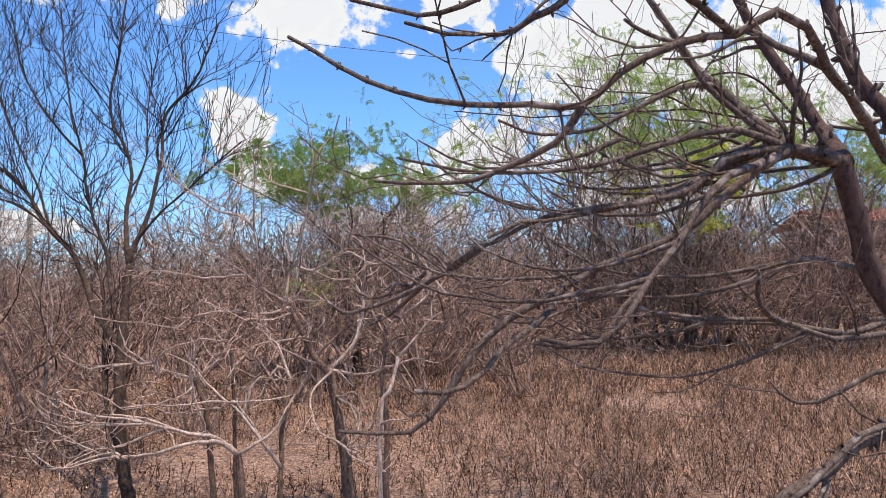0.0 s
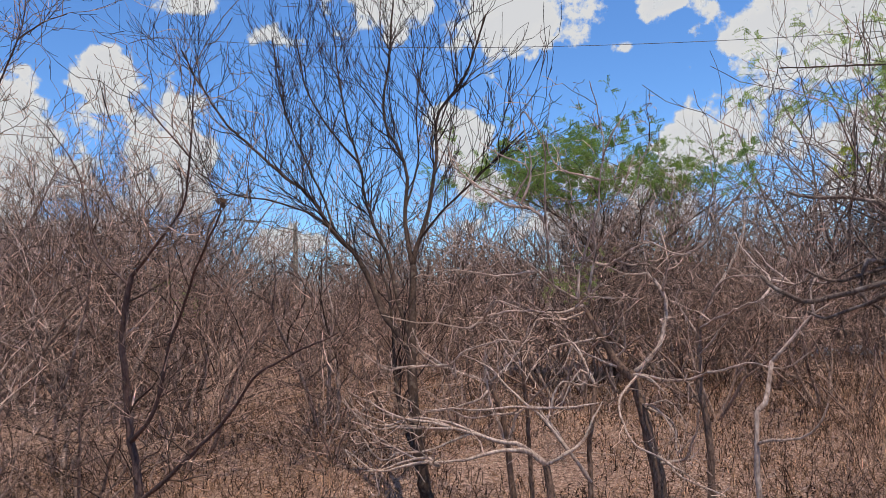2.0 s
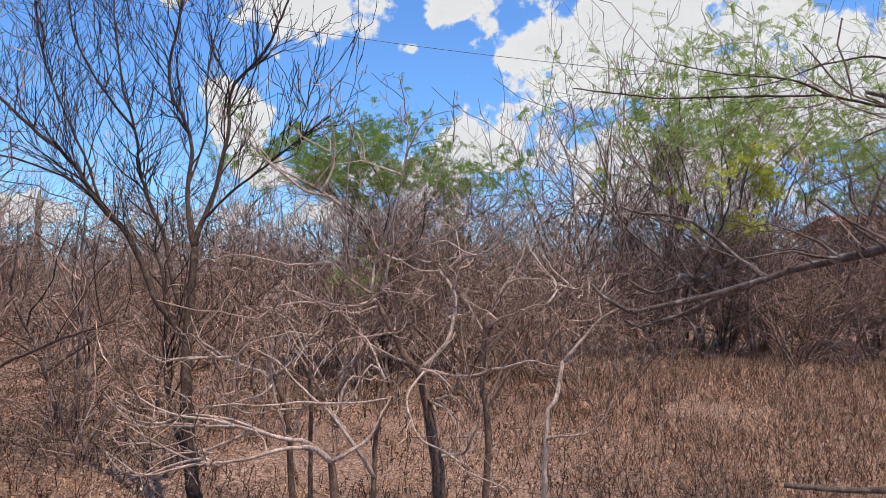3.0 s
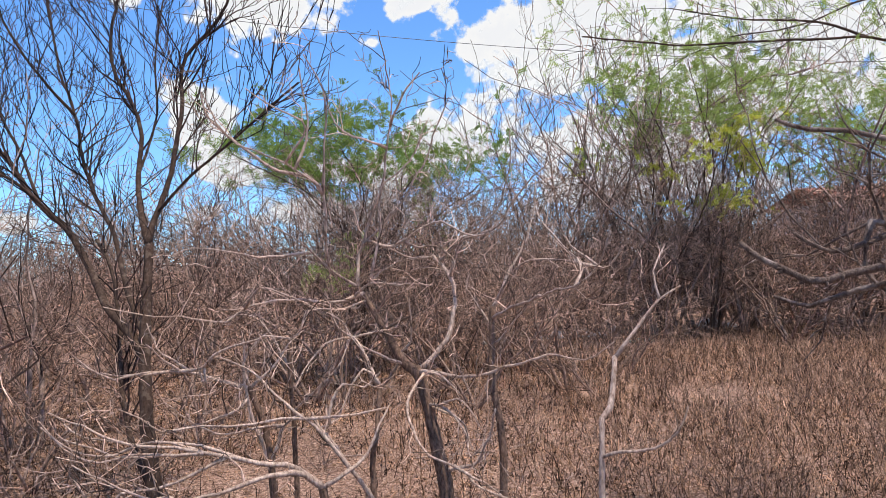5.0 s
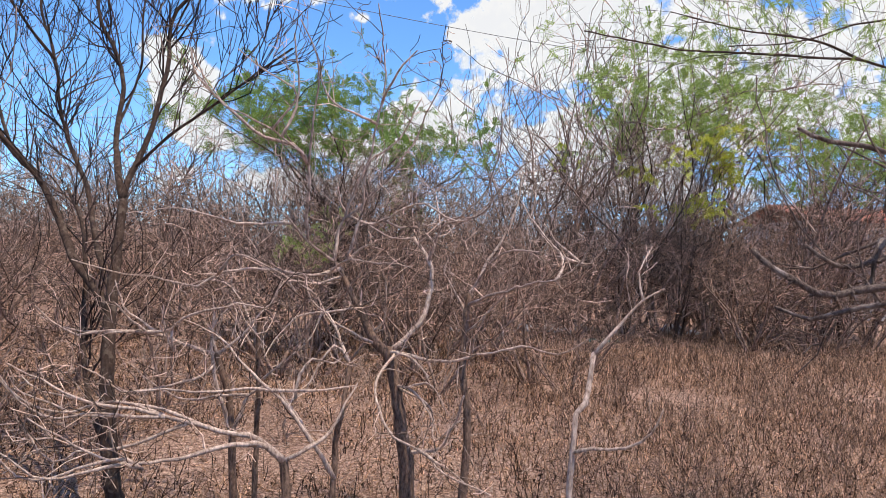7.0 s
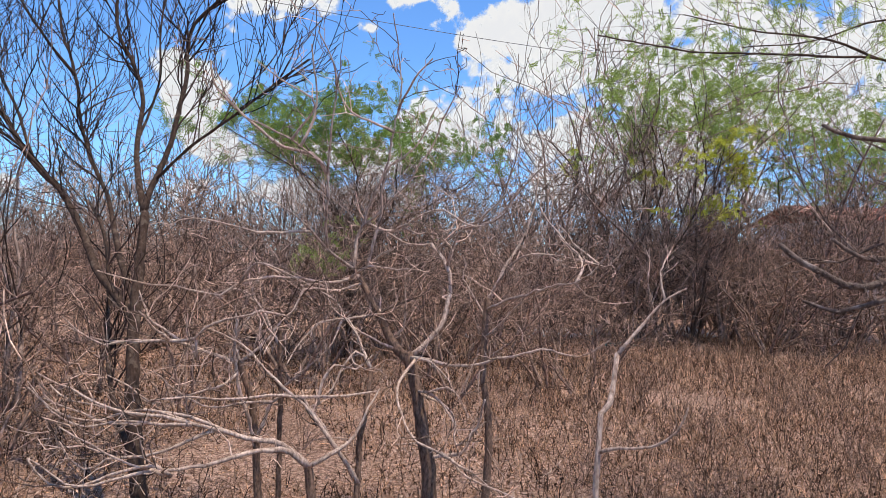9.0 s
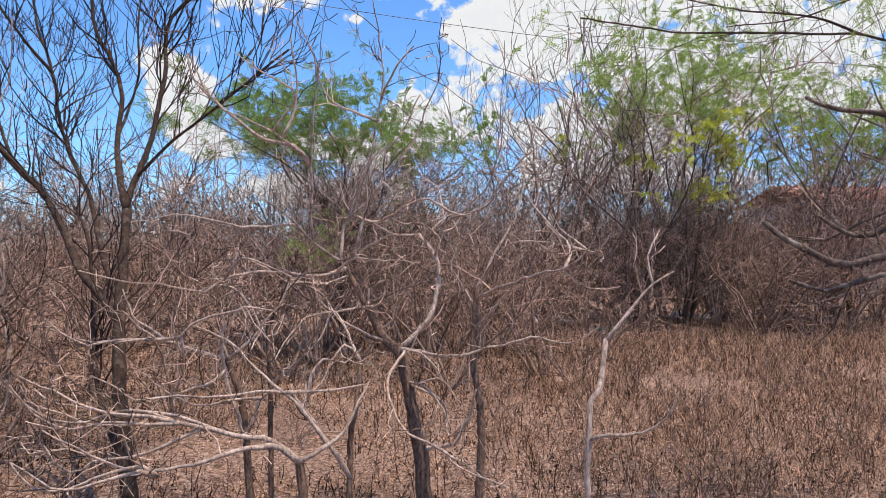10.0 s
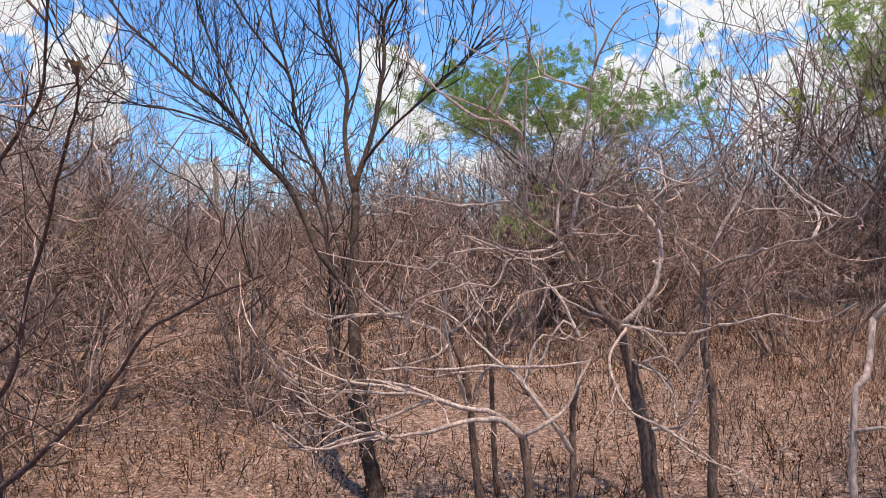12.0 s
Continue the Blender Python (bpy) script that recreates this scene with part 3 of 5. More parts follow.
def spreading_tree():
    tree = Tree("low_spreading_tree", (-1.75, 4.4, 0), "low bare tree with long pale horizontal branches", "tree", (BARK_ROUGH, BARK_PALE, TWIG_PALE))
    tree.crook = 0.022
    limb(tree, 0.03, 0.022, (-1.52, 4.40, -0.05), (-1.53, 4.40, 0.51), (-1.54, 4.40, 0.61), name='trunk')
    limb(tree, 0.018, 0.003, (-1.54, 4.40, 0.60), (-1.65, 4.35, 0.72), (-1.81, 4.30, 0.77), (-2.04, 4.20, 0.85), (-2.25, 4.10, 0.91), (-2.49, 4.10, 0.98), (-2.67, 4.10, 1.09))
    limb(tree, 0.018, 0.003, (-1.54, 4.40, 0.60), (-1.66, 4.30, 0.72), (-1.84, 4.15, 0.72), (-2.00, 4.10, 0.70), (-2.08, 4.00, 0.71), (-2.24, 3.90, 0.78), (-2.42, 3.80, 0.92))
    limb(tree, 0.014, 0.004, (-1.54, 4.40, 0.60), (-1.41, 4.40, 0.68), (-1.32, 4.50, 0.74), (-1.22, 4.60, 0.95))
    limb(tree, 0.01, 0.003, (-2.08, 4.00, 0.71), (-2.17, 3.90, 0.72), (-2.37, 3.85, 0.68), (-2.54, 3.80, 0.80))
    limb(tree, 0.011, 0.003, (-2.04, 4.20, 0.85), (-2.21, 4.20, 0.85), (-2.44, 4.20, 0.85), (-2.69, 4.20, 0.95))
    limb(tree, 0.012, 0.004, (-1.74, 4.30, 0.76), (-1.99, 4.27, 0.84), (-2.13, 4.23, 0.88), (-2.32, 4.20, 0.90), (-2.50, 4.17, 0.87), (-2.60, 4.13, 0.91), (-2.71, 4.10, 1.02))
    limb(tree, 0.01, 0.004, (-1.93, 4.20, 0.81), (-2.07, 4.16, 0.76), (-2.21, 4.12, 0.73), (-2.35, 4.08, 0.72), (-2.44, 4.04, 0.70), (-2.52, 4.00, 0.81))
    limb(tree, 0.012, 0.004, (-2.11, 4.00, 0.75), (-2.03, 3.97, 0.71), (-2.09, 3.94, 0.74), (-2.16, 3.91, 0.73), (-2.26, 3.89, 0.72), (-2.35, 3.86, 0.68), (-2.47, 3.83, 0.69), (-2.54, 3.80, 0.80))
    limb(tree, 0.01, 0.003, (-1.86, 4.20, 0.80), (-2.05, 4.22, 0.88), (-2.25, 4.24, 0.90), (-2.47, 4.26, 0.90), (-2.61, 4.28, 0.92), (-2.72, 4.30, 0.99))
    limb(tree, 0.009, 0.003, (-2.04, 4.20, 0.87), (-2.10, 4.16, 0.87), (-2.28, 4.12, 0.87), (-2.45, 4.08, 0.87), (-2.58, 4.04, 0.94), (-2.66, 4.00, 1.06))
    shoots(tree, 4.5, 0.3, 2, (0.25, 0.42, 2, 4, 1.0, 0.65), 0.1, 0.15, 0.5, thin=0.0022)


def forked_tree():
    tree = Tree("low_spreading_tree", (-2.2, 4.85, 0), "thin dark-stemmed bare tree with wandering pale branches", "tree", (BARK_ROUGH, BARK_PALE, TWIG_PALE))
    tree.crook = 0.022
    limb(tree, 0.026, 0.016, (-1.86, 4.85, -0.05), (-1.90, 4.85, 0.53), (-1.94, 4.85, 0.83), (-2.00, 4.85, 1.03), name='trunk')
    limb(tree, 0.013, 0.003, (-2.00, 4.85, 1.03), (-2.18, 4.80, 1.10), (-2.38, 4.70, 1.16), (-2.65, 4.60, 1.16), (-2.77, 4.50, 1.25))
    limb(tree, 0.012, 0.003, (-2.38, 4.70, 1.16), (-2.17, 4.60, 1.19), (-2.05, 4.55, 1.28), (-1.82, 4.50, 1.34), (-1.68, 4.50, 1.32), (-1.60, 4.50, 1.46))
    limb(tree, 0.011, 0.003, (-2.00, 4.85, 1.03), (-1.88, 4.90, 1.13), (-1.81, 5.00, 1.25), (-1.74, 5.10, 1.31))
    limb(tree, 0.01, 0.003, (-2.00, 4.85, 1.03), (-2.05, 4.90, 1.16), (-1.98, 4.90, 1.27), (-1.94, 5.00, 1.31))
    limb(tree, 0.01, 0.003, (-2.25, 4.75, 1.13), (-2.45, 4.80, 1.24), (-2.58, 4.90, 1.41))
    limb(tree, 0.014, 0.008, (-1.90, 4.85, 0.56), (-1.94, 4.84, 0.73), (-1.98, 4.82, 0.87), (-2.01, 4.81, 1.02), (-2.01, 4.80, 1.12))
    limb(tree, 0.012, 0.007, (-1.91, 4.85, 0.59), (-1.85, 4.83, 0.73), (-1.81, 4.82, 0.84), (-1.70, 4.80, 0.88))
    limb(tree, 0.01, 0.003, (-1.99, 4.80, 0.99), (-2.04, 4.75, 0.94), (-2.13, 4.70, 0.90), (-2.26, 4.65, 0.87), (-2.38, 4.60, 0.87), (-2.46, 4.55, 0.95), (-2.56, 4.50, 1.01))
    limb(tree, 0.009, 0.003, (-1.84, 4.80, 0.86), (-2.00, 4.76, 0.84), (-2.11, 4.72, 0.81), (-2.18, 4.68, 0.85), (-2.30, 4.64, 0.95), (-2.36, 4.60, 1.01))
    limb(tree, 0.009, 0.003, (-1.97, 4.80, 1.14), (-2.00, 4.85, 1.26), (-2.05, 4.90, 1.34))
    limb(tree, 0.008, 0.003, (-2.11, 4.70, 1.22), (-2.14, 4.67, 1.09), (-2.22, 4.63, 1.23), (-2.22, 4.60, 1.31))
    limb(tree, 0.008, 0.003, (-2.32, 4.70, 1.16), (-2.39, 4.60, 1.26), (-2.41, 4.50, 1.33))
    limb(tree, 0.009, 0.003, (-2.38, 4.70, 1.15), (-2.50, 4.65, 1.16), (-2.62, 4.60, 1.15), (-2.72, 4.55, 1.21), (-2.78, 4.50, 1.29))
    shoots(tree, 4.5, 0.3, 2, (0.25, 0.42, 2, 4, 1.0, 0.65), 0.1, 0.15, 0.5, thin=0.0022)


def straight_stem():
    tree = Tree("slender_tree", (-2.15, 5.2, 0), "slender upright bare stem with few branches", "tree", (BARK_ROUGH, BARK_PALE, TWIG_PALE))
    tree.crook = 0.022
    limb(tree, 0.02, 0.013, (-1.82, 5.20, -0.05), (-1.84, 5.20, 0.43), (-1.84, 5.20, 0.83), (-1.86, 5.20, 1.23), name='trunk')
    limb(tree, 0.01, 0.003, (-1.84, 5.20, 0.80), (-1.66, 5.10, 0.99), (-1.54, 5.10, 1.13), (-1.49, 5.20, 1.25))
    limb(tree, 0.01, 0.003, (-1.85, 5.20, 1.10), (-1.98, 5.30, 1.29), (-2.13, 5.30, 1.42), (-2.36, 5.30, 1.34))
    shoots(tree, 4.5, 0.3, 2, (0.3, 0.42, 2, 4, 1.0, 0.65), 0.1, 0.2, 0.5, thin=0.0022)


def leaning_stem():
    tree = Tree("slender_tree", (-1.5, 4.6, 0), "leaning bare stem with twisted pale side branches", "tree", (BARK_ROUGH, BARK_PALE, TWIG_PALE))
    tree.crook = 0.022
    limb(tree, 0.022, 0.012, (-1.33, 4.60, -0.05), (-1.31, 4.60, 0.63), (-1.29, 4.60, 0.78), (-1.27, 4.70, 1.04), name='trunk')
    limb(tree, 0.015, 0.004, (-1.32, 4.60, 0.48), (-1.45, 4.50, 0.70), (-1.63, 4.50, 0.92), (-1.85, 4.40, 0.95), (-2.04, 4.40, 0.93), (-2.26, 4.30, 0.93))
    limb(tree, 0.01, 0.003, (-1.63, 4.50, 0.92), (-1.78, 4.50, 1.05), (-1.95, 4.60, 1.17), (-2.15, 4.70, 1.23))
    limb(tree, 0.01, 0.003, (-1.27, 4.70, 1.04), (-1.36, 4.70, 1.13), (-1.49, 4.60, 0.90), (-1.54, 4.50, 0.88))
    limb(tree, 0.01, 0.003, (-1.27, 4.70, 1.04), (-1.38, 4.80, 1.23), (-1.52, 4.90, 1.34), (-1.58, 4.90, 1.55))
    limb(tree, 0.01, 0.004, (-1.64, 4.55, 0.93), (-1.50, 4.53, 0.93), (-1.36, 4.52, 0.93), (-1.22, 4.50, 0.96))
    limb(tree, 0.01, 0.004, (-1.57, 4.55, 0.92), (-1.52, 4.56, 1.01), (-1.43, 4.57, 1.07), (-1.34, 4.59, 1.05), (-1.26, 4.60, 1.12))
    limb(tree, 0.012, 0.007, (-1.44, 4.55, 0.66), (-1.51, 4.57, 0.77), (-1.57, 4.58, 0.86), (-1.61, 4.60, 0.93))
    shoots(tree, 4.5, 0.3, 2, (0.3, 0.42, 2, 4, 1.0, 0.65), 0.1, 0.2, 0.5, thin=0.0022)


def sapling():
    tree = Tree("sapling", (-0.46, 3.15, 0), "pale grey bare sapling with one low side branch", "tree", (BARK_PALE, BARK_PALE, TWIG_PALE))
    limb(tree, 0.0125, 0.009, (-0.46, 3.15, -0.05), (-0.45, 3.19, 1.03), (-0.41, 3.22, 1.18), (-0.37, 3.28, 1.33), name='trunk')
    limb(tree, 0.008, 0.003, (-0.37, 3.28, 1.33), (-0.28, 3.30, 1.43), (-0.21, 3.30, 1.51), (-0.14, 3.30, 1.55))
    limb(tree, 0.007, 0.003, (-0.45, 3.19, 1.03), (-0.40, 3.15, 1.06), (-0.31, 3.10, 1.08), (-0.25, 3.05, 1.14), (-0.22, 3.05, 1.21))
    limb(tree, 0.005, 0.002, (-0.21, 3.30, 1.51), (-0.21, 3.35, 1.60), (-0.15, 3.40, 1.69))
    shoots(tree, 3.0, 0.16, 1, (0.5, 0.2, 2, 4, 0.8, 0.6), 0.5, 0.3, 0.5)


def nest_tree():
    tree = Tree("thorn_tree", (-3.6, 3.6, 0), "dark reddish bare thorn tree with several stems", "tree", (BARK_RED, BARK_RED, SCRUB))
    limb(tree, 0.034, 0.016, (-3.80, 3.55, -0.05), (-3.84, 3.60, 0.61), (-3.89, 3.60, 0.94), (-3.87, 3.55, 1.46), (-3.76, 3.50, 1.83), name='trunk')
    limb(tree, 0.013, 0.003, (-3.76, 3.50, 1.83), (-3.47, 3.40, 2.00), (-3.20, 3.30, 2.19), (-3.06, 3.20, 2.43), (-2.92, 3.10, 2.80))
    limb(tree, 0.015, 0.003, (-3.83, 3.60, 0.83), (-3.59, 3.50, 1.04), (-3.38, 3.40, 1.46), (-3.06, 3.20, 1.77), (-2.57, 2.80, 2.00), (-2.38, 2.60, 2.06))
    limb(tree, 0.017, 0.004, (-3.75, 3.55, 0.49), (-3.26, 3.40, 0.83), (-2.92, 3.30, 1.08), (-2.68, 3.20, 1.28), (-2.39, 3.10, 1.40), (-2.10, 3.00, 1.50))
    limb(tree, 0.009, 0.003, (-3.77, 3.50, 1.79), (-4.14, 3.60, 2.05), (-4.40, 3.70, 2.56), (-4.79, 3.80, 2.94))
    limb(tree, 0.007, 0.002, (-3.07, 3.20, 2.40), (-3.36, 3.30, 2.67), (-3.66, 3.40, 2.92))
    shoots(tree, 8.0, 0.5, 2, (0.4, 0.24, 2, 4, 0.85, 0.6), 0.1, 0.2, 0.5, True, thin=0.002)
    g = Geo()
    c = np.array((-2.32, 2.52, 2.05)) - tree.base
    d = norms(rng.normal(0, 1, (14, 3)) + np.array((0, 0, -0.6)))
    g.leaves(c + rng.normal(0, 0.014, (14, 3)), d, norms(np.cross(d, rng.normal(0, 1, (14, 3)))), np.full(14, 0.032), np.full(14, 0.009))
    tree.link("dead_leaves", g.data("dead_leaves", LEAF_DRY, False), "small clump of withered brown leaves")


def dark_tree():
    tree = Tree("thorn_tree", (-3.9, 2.6, 0), "dark leaning bare tree trunk with pale lower twigs", "tree", (BARK_RED, BARK_RED, TWIG_PALE))
    limb(tree, 0.036, 0.026, (-3.79, 2.60, -0.05), (-3.91, 2.65, 0.95), (-4.18, 2.70, 1.24), (-4.33, 2.75, 1.49), name='trunk')
    limb(tree, 0.026, 0.01, (-4.33, 2.75, 1.49), (-4.59, 2.80, 1.90), (-4.99, 2.85, 2.29), (-5.43, 2.90, 2.61))
    limb(tree, 0.008, 0.003, (-3.91, 2.65, 0.95), (-4.00, 2.50, 0.92), (-4.17, 2.40, 0.91), (-4.40, 2.30, 0.87))
    limb(tree, 0.008, 0.003, (-4.06, 2.68, 1.12), (-4.17, 2.60, 1.35), (-4.15, 2.50, 1.54), (-4.27, 2.40, 1.71))
    shoots(tree, 7.0, 0.5, 2, (0.3, 0.24, 3, 4, 0.9, 0.6), 0.1, 0.2, 0.35, True, thin=0.002)


def upright_thorn():
    tree = Tree("thorn_tree", (-4.6, 3.7, 0), "upright bare thorn tree with dense fine twigs", "tree", (BARK_RED, BARK_RED, SCRUB_GREY))
    limb(tree, 0.022, 0.014, (-5.68, 3.70, -0.05), (-5.74, 3.70, 0.63), (-5.70, 3.70, 1.29), (-5.61, 3.70, 1.95), (-5.32, 3.70, 2.59), name='trunk')
    limb(tree, 0.012, 0.003, (-5.32, 3.70, 2.59), (-5.18, 3.70, 3.15), (-4.90, 3.70, 3.58), (-4.84, 3.70, 4.04))
    limb(tree, 0.008, 0.003, (-4.90, 3.70, 3.55), (-4.56, 3.60, 3.56), (-4.25, 3.50, 3.52))
    limb(tree, 0.012, 0.003, (-5.61, 3.70, 1.95), (-5.80, 3.60, 2.33), (-5.86, 3.50, 2.87), (-5.62, 3.40, 3.65), (-5.25, 3.30, 3.84))
    limb(tree, 0.009, 0.003, (-5.18, 3.70, 3.15), (-5.53, 3.80, 3.51), (-5.72, 3.90, 3.90))
    shoots(tree, 12.0, 0.55, 2, (0.4, 0.22, 3, 4, 0.8, 0.6), 0.1, 0.3, 0.5, True, thin=0.0022)


def near_tree():
    tree = Tree("overhanging_tree", (1.55, 1.8, 0), "bare tree with long drooping grey-brown branches close by", "tree", (BARK_RED, BARK_NEAR, BARK_NEAR))
    tree.crook = 0.009
    limb(tree, 0.03, 0.024, (1.55, 1.80, -0.05), (1.42, 1.78, 0.75), (1.20, 1.74, 1.30), (0.98, 1.68, 1.62), (0.90, 1.65, 1.78), (0.84, 1.60, 1.94), name='trunk')
    limb(tree, 0.026, 0.018, (0.96, 1.72, 1.50), (1.10, 1.80, 1.90), (1.09, 1.85, 2.11), (1.03, 1.90, 2.27), (0.99, 1.95, 2.52))
    limb(tree, 0.022, 0.012, (0.84, 1.60, 1.94), (0.89, 1.80, 2.07), (0.84, 1.85, 2.20), (0.75, 1.90, 2.41), (0.71, 1.90, 2.54))
    limb(tree, 0.016, 0.008, (0.82, 1.60, 1.94), (0.78, 1.70, 1.99), (0.70, 1.75, 2.09), (0.59, 1.80, 2.24), (0.46, 1.80, 2.44))
    limb(tree, 0.018, 0.004, (0.85, 1.60, 1.92), (0.71, 1.55, 1.96), (0.55, 1.50, 1.93), (0.47, 1.50, 1.87), (0.34, 1.50, 1.84), (0.20, 1.50, 1.83), (0.01, 1.50, 1.76))
    limb(tree, 0.016, 0.0035, (1.10, 1.80, 1.90), (0.68, 1.40, 2.19), (0.52, 1.35, 2.16), (0.39, 1.30, 2.13), (0.28, 1.28, 2.07), (0.21, 1.26, 2.01), (0.11, 1.18, 1.99), (0.00, 1.10, 1.97), (-0.12, 1.13, 2.01), (-0.22, 1.15, 2.06), (-0.31, 1.17, 2.12))
    limb(tree, 0.009, 0.003, (0.21, 1.26, 2.01), (0.16, 1.30, 1.95), (0.05, 1.32, 1.90), (-0.04, 1.33, 1.88), (-0.19, 1.34, 1.89))
    limb(tree, 0.01, 0.003, (0.71, 1.55, 1.96), (0.57, 1.50, 2.00), (0.42, 1.50, 1.98), (0.26, 1.48, 1.93), (0.08, 1.47, 1.91), (-0.04, 1.47, 1.93), (-0.16, 1.47, 1.96))
    limb(tree, 0.013, 0.004, (0.73, 1.55, 1.93), (0.62, 1.50, 1.90), (0.43, 1.48, 1.78), (0.31, 1.46, 1.73), (0.19, 1.45, 1.68), (0.15, 1.38, 1.63), (0.06, 1.28, 1.56), (-0.01, 1.20, 1.51), (-0.10, 1.15, 1.51))
    limb(tree, 0.011, 0.004, (0.19, 1.45, 1.68), (0.07, 1.46, 1.61), (-0.02, 1.46, 1.53), (-0.07, 1.46, 1.45), (-0.15, 1.46, 1.38), (-0.29, 1.46, 1.38))
    limb(tree, 0.012, 0.004, (0.69, 1.52, 1.94), (0.52, 1.40, 1.88), (0.42, 1.35, 1.79), (0.32, 1.28, 1.68), (0.21, 1.20, 1.58), (0.11, 1.15, 1.59))
    limb(tree, 0.0105, 0.004, (-0.20, 1.70, 1.73), (-0.19, 1.90, 1.68), (-0.29, 2.00, 1.62), (-0.36, 2.03, 1.60), (-0.40, 2.04, 1.61), (-0.44, 2.06, 1.63), (-0.46, 2.08, 1.66))
    limb(tree, 0.008, 0.003, (0.03, 2.00, 1.76), (-0.06, 2.03, 1.71), (-0.11, 2.05, 1.66), (-0.09, 2.10, 1.56))
    limb(tree, 0.014, 0.005, (0.95, 1.74, 0.72), (0.93, 1.50, 1.25), (0.79, 1.40, 1.38), (0.69, 1.35, 1.35), (0.60, 1.30, 1.30), (0.52, 1.25, 1.28))
    limb(tree, 0.009, 0.003, (0.93, 1.50, 1.25), (0.86, 1.50, 1.44), (0.72, 1.50, 1.42), (0.66, 1.50, 1.42), (0.62, 1.50, 1.46))
    limb(tree, 0.01, 0.003, (0.93, 1.70, 1.53), (0.82, 1.65, 1.53), (0.71, 1.60, 1.58), (0.45, 1.55, 1.59), (0.31, 1.50, 1.61))
    limb(tree, 0.01, 0.003, (0.92, 1.68, 1.66), (0.83, 1.70, 1.71), (0.68, 1.70, 1.70), (0.57, 1.70, 1.62))
    limb(tree, 0.009, 0.003, (0.52, 1.35, 2.16), (0.35, 1.20, 2.21), (0.19, 1.10, 2.20), (0.06, 1.05, 2.15), (-0.01, 1.00, 2.10), (-0.07, 1.00, 2.09), (-0.17, 1.00, 2.11))
    limb(tree, 0.008, 0.003, (0.19, 1.10, 2.20), (0.16, 1.10, 2.14), (0.11, 1.10, 2.11), (0.05, 1.10, 2.09), (-0.03, 1.10, 2.09), (-0.10, 1.10, 2.11))
    limb(tree, 0.008, 0.003, (-0.21, 1.80, 1.63), (-0.22, 1.95, 1.62), (-0.25, 2.05, 1.60), (-0.27, 2.10, 1.58), (-0.33, 2.15, 1.56), (-0.36, 2.20, 1.57))
    limb(tree, 0.008, 0.003, (-0.25, 1.80, 1.72), (-0.18, 2.00, 1.74), (-0.22, 2.10, 1.81), (-0.34, 2.10, 1.83), (-0.39, 2.10, 1.85))
    limb(tree, 0.007, 0.003, (-0.18, 2.00, 1.73), (-0.21, 2.10, 1.68), (-0.26, 2.10, 1.66), (-0.32, 2.10, 1.65), (-0.37, 2.10, 1.67))
    limb(tree, 0.008, 0.003, (-0.21, 2.10, 1.69), (-0.25, 2.10, 1.69), (-0.26, 2.10, 1.61), (-0.23, 2.10, 1.58), (-0.21, 2.10, 1.54))
    limb(tree, 0.016, 0.011, (0.91, 1.45, 1.40), (0.81, 1.43, 1.37), (0.74, 1.40, 1.36), (0.68, 1.38, 1.33), (0.63, 1.35, 1.31), (0.57, 1.32, 1.29), (0.53, 1.30, 1.26))
    limb(tree, 0.009, 0.004, (1.02, 1.62, 1.51), (0.92, 1.60, 1.53), (0.79, 1.58, 1.54), (0.69, 1.56, 1.58), (0.63, 1.54, 1.59), (0.46, 1.52, 1.60), (0.33, 1.50, 1.63))
    limb(tree, 0.008, 0.003, (0.67, 1.50, 1.58), (0.61, 1.48, 1.62), (0.59, 1.47, 1.67), (0.58, 1.45, 1.70))
    limb(tree, 0.011, 0.004, (0.83, 1.60, 1.96), (0.72, 1.58, 1.97), (0.59, 1.56, 1.94), (0.50, 1.54, 1.90), (0.42, 1.52, 1.86), (0.30, 1.51, 1.84), (0.20, 1.49, 1.82), (0.10, 1.47, 1.81), (0.03, 1.45, 1.78))
    limb(tree, 0.009, 0.004, (0.73, 1.60, 1.91), (0.64, 1.57, 1.91), (0.55, 1.54, 1.86), (0.45, 1.51, 1.79), (0.39, 1.49, 1.71), (0.31, 1.46, 1.63), (0.24, 1.43, 1.55), (0.12, 1.40, 1.56))
    limb(tree, 0.009, 0.003, (0.54, 1.65, 2.18), (0.46, 1.62, 2.14), (0.38, 1.60, 2.08), (0.29, 1.57, 2.04), (0.21, 1.55, 2.02), (0.12, 1.52, 2.02), (0.06, 1.50, 2.04))
    limb(tree, 0.01, 0.004, (0.78, 1.70, 1.99), (0.68, 1.68, 2.05), (0.56, 1.65, 2.14), (0.50, 1.62, 2.22), (0.43, 1.60, 2.33))
    limb(tree, 0.01, 0.004, (0.79, 1.60, 2.28), (0.70, 1.58, 2.25), (0.64, 1.57, 2.24), (0.53, 1.55, 2.22), (0.45, 1.53, 2.21), (0.39, 1.52, 2.23), (0.34, 1.50, 2.25))
    limb(tree, 0.006, 0.002, (0.63, 1.60, 2.02), (0.57, 1.58, 2.02), (0.49, 1.55, 2.00), (0.39, 1.52, 1.98), (0.32, 1.50, 1.99))
    limb(tree, 0.006, 0.002, (0.67, 1.60, 2.21), (0.61, 1.58, 2.21), (0.54, 1.55, 2.18), (0.47, 1.52, 2.16), (0.42, 1.50, 2.16))
    # long drooping boughs that curve up again at their tips
    wood = np.vstack([c for c, _, _ in tree.limbs]) + tree.base
    wood = wood[(wood[:, 0] > 0.3) & (wood[:, 0] < 0.95) & (wood[:, 1] > 1.2) & (wood[:, 1] < 1.75) & (wood[:, 2] > 1.55) & (wood[:, 2] < 2.15)]
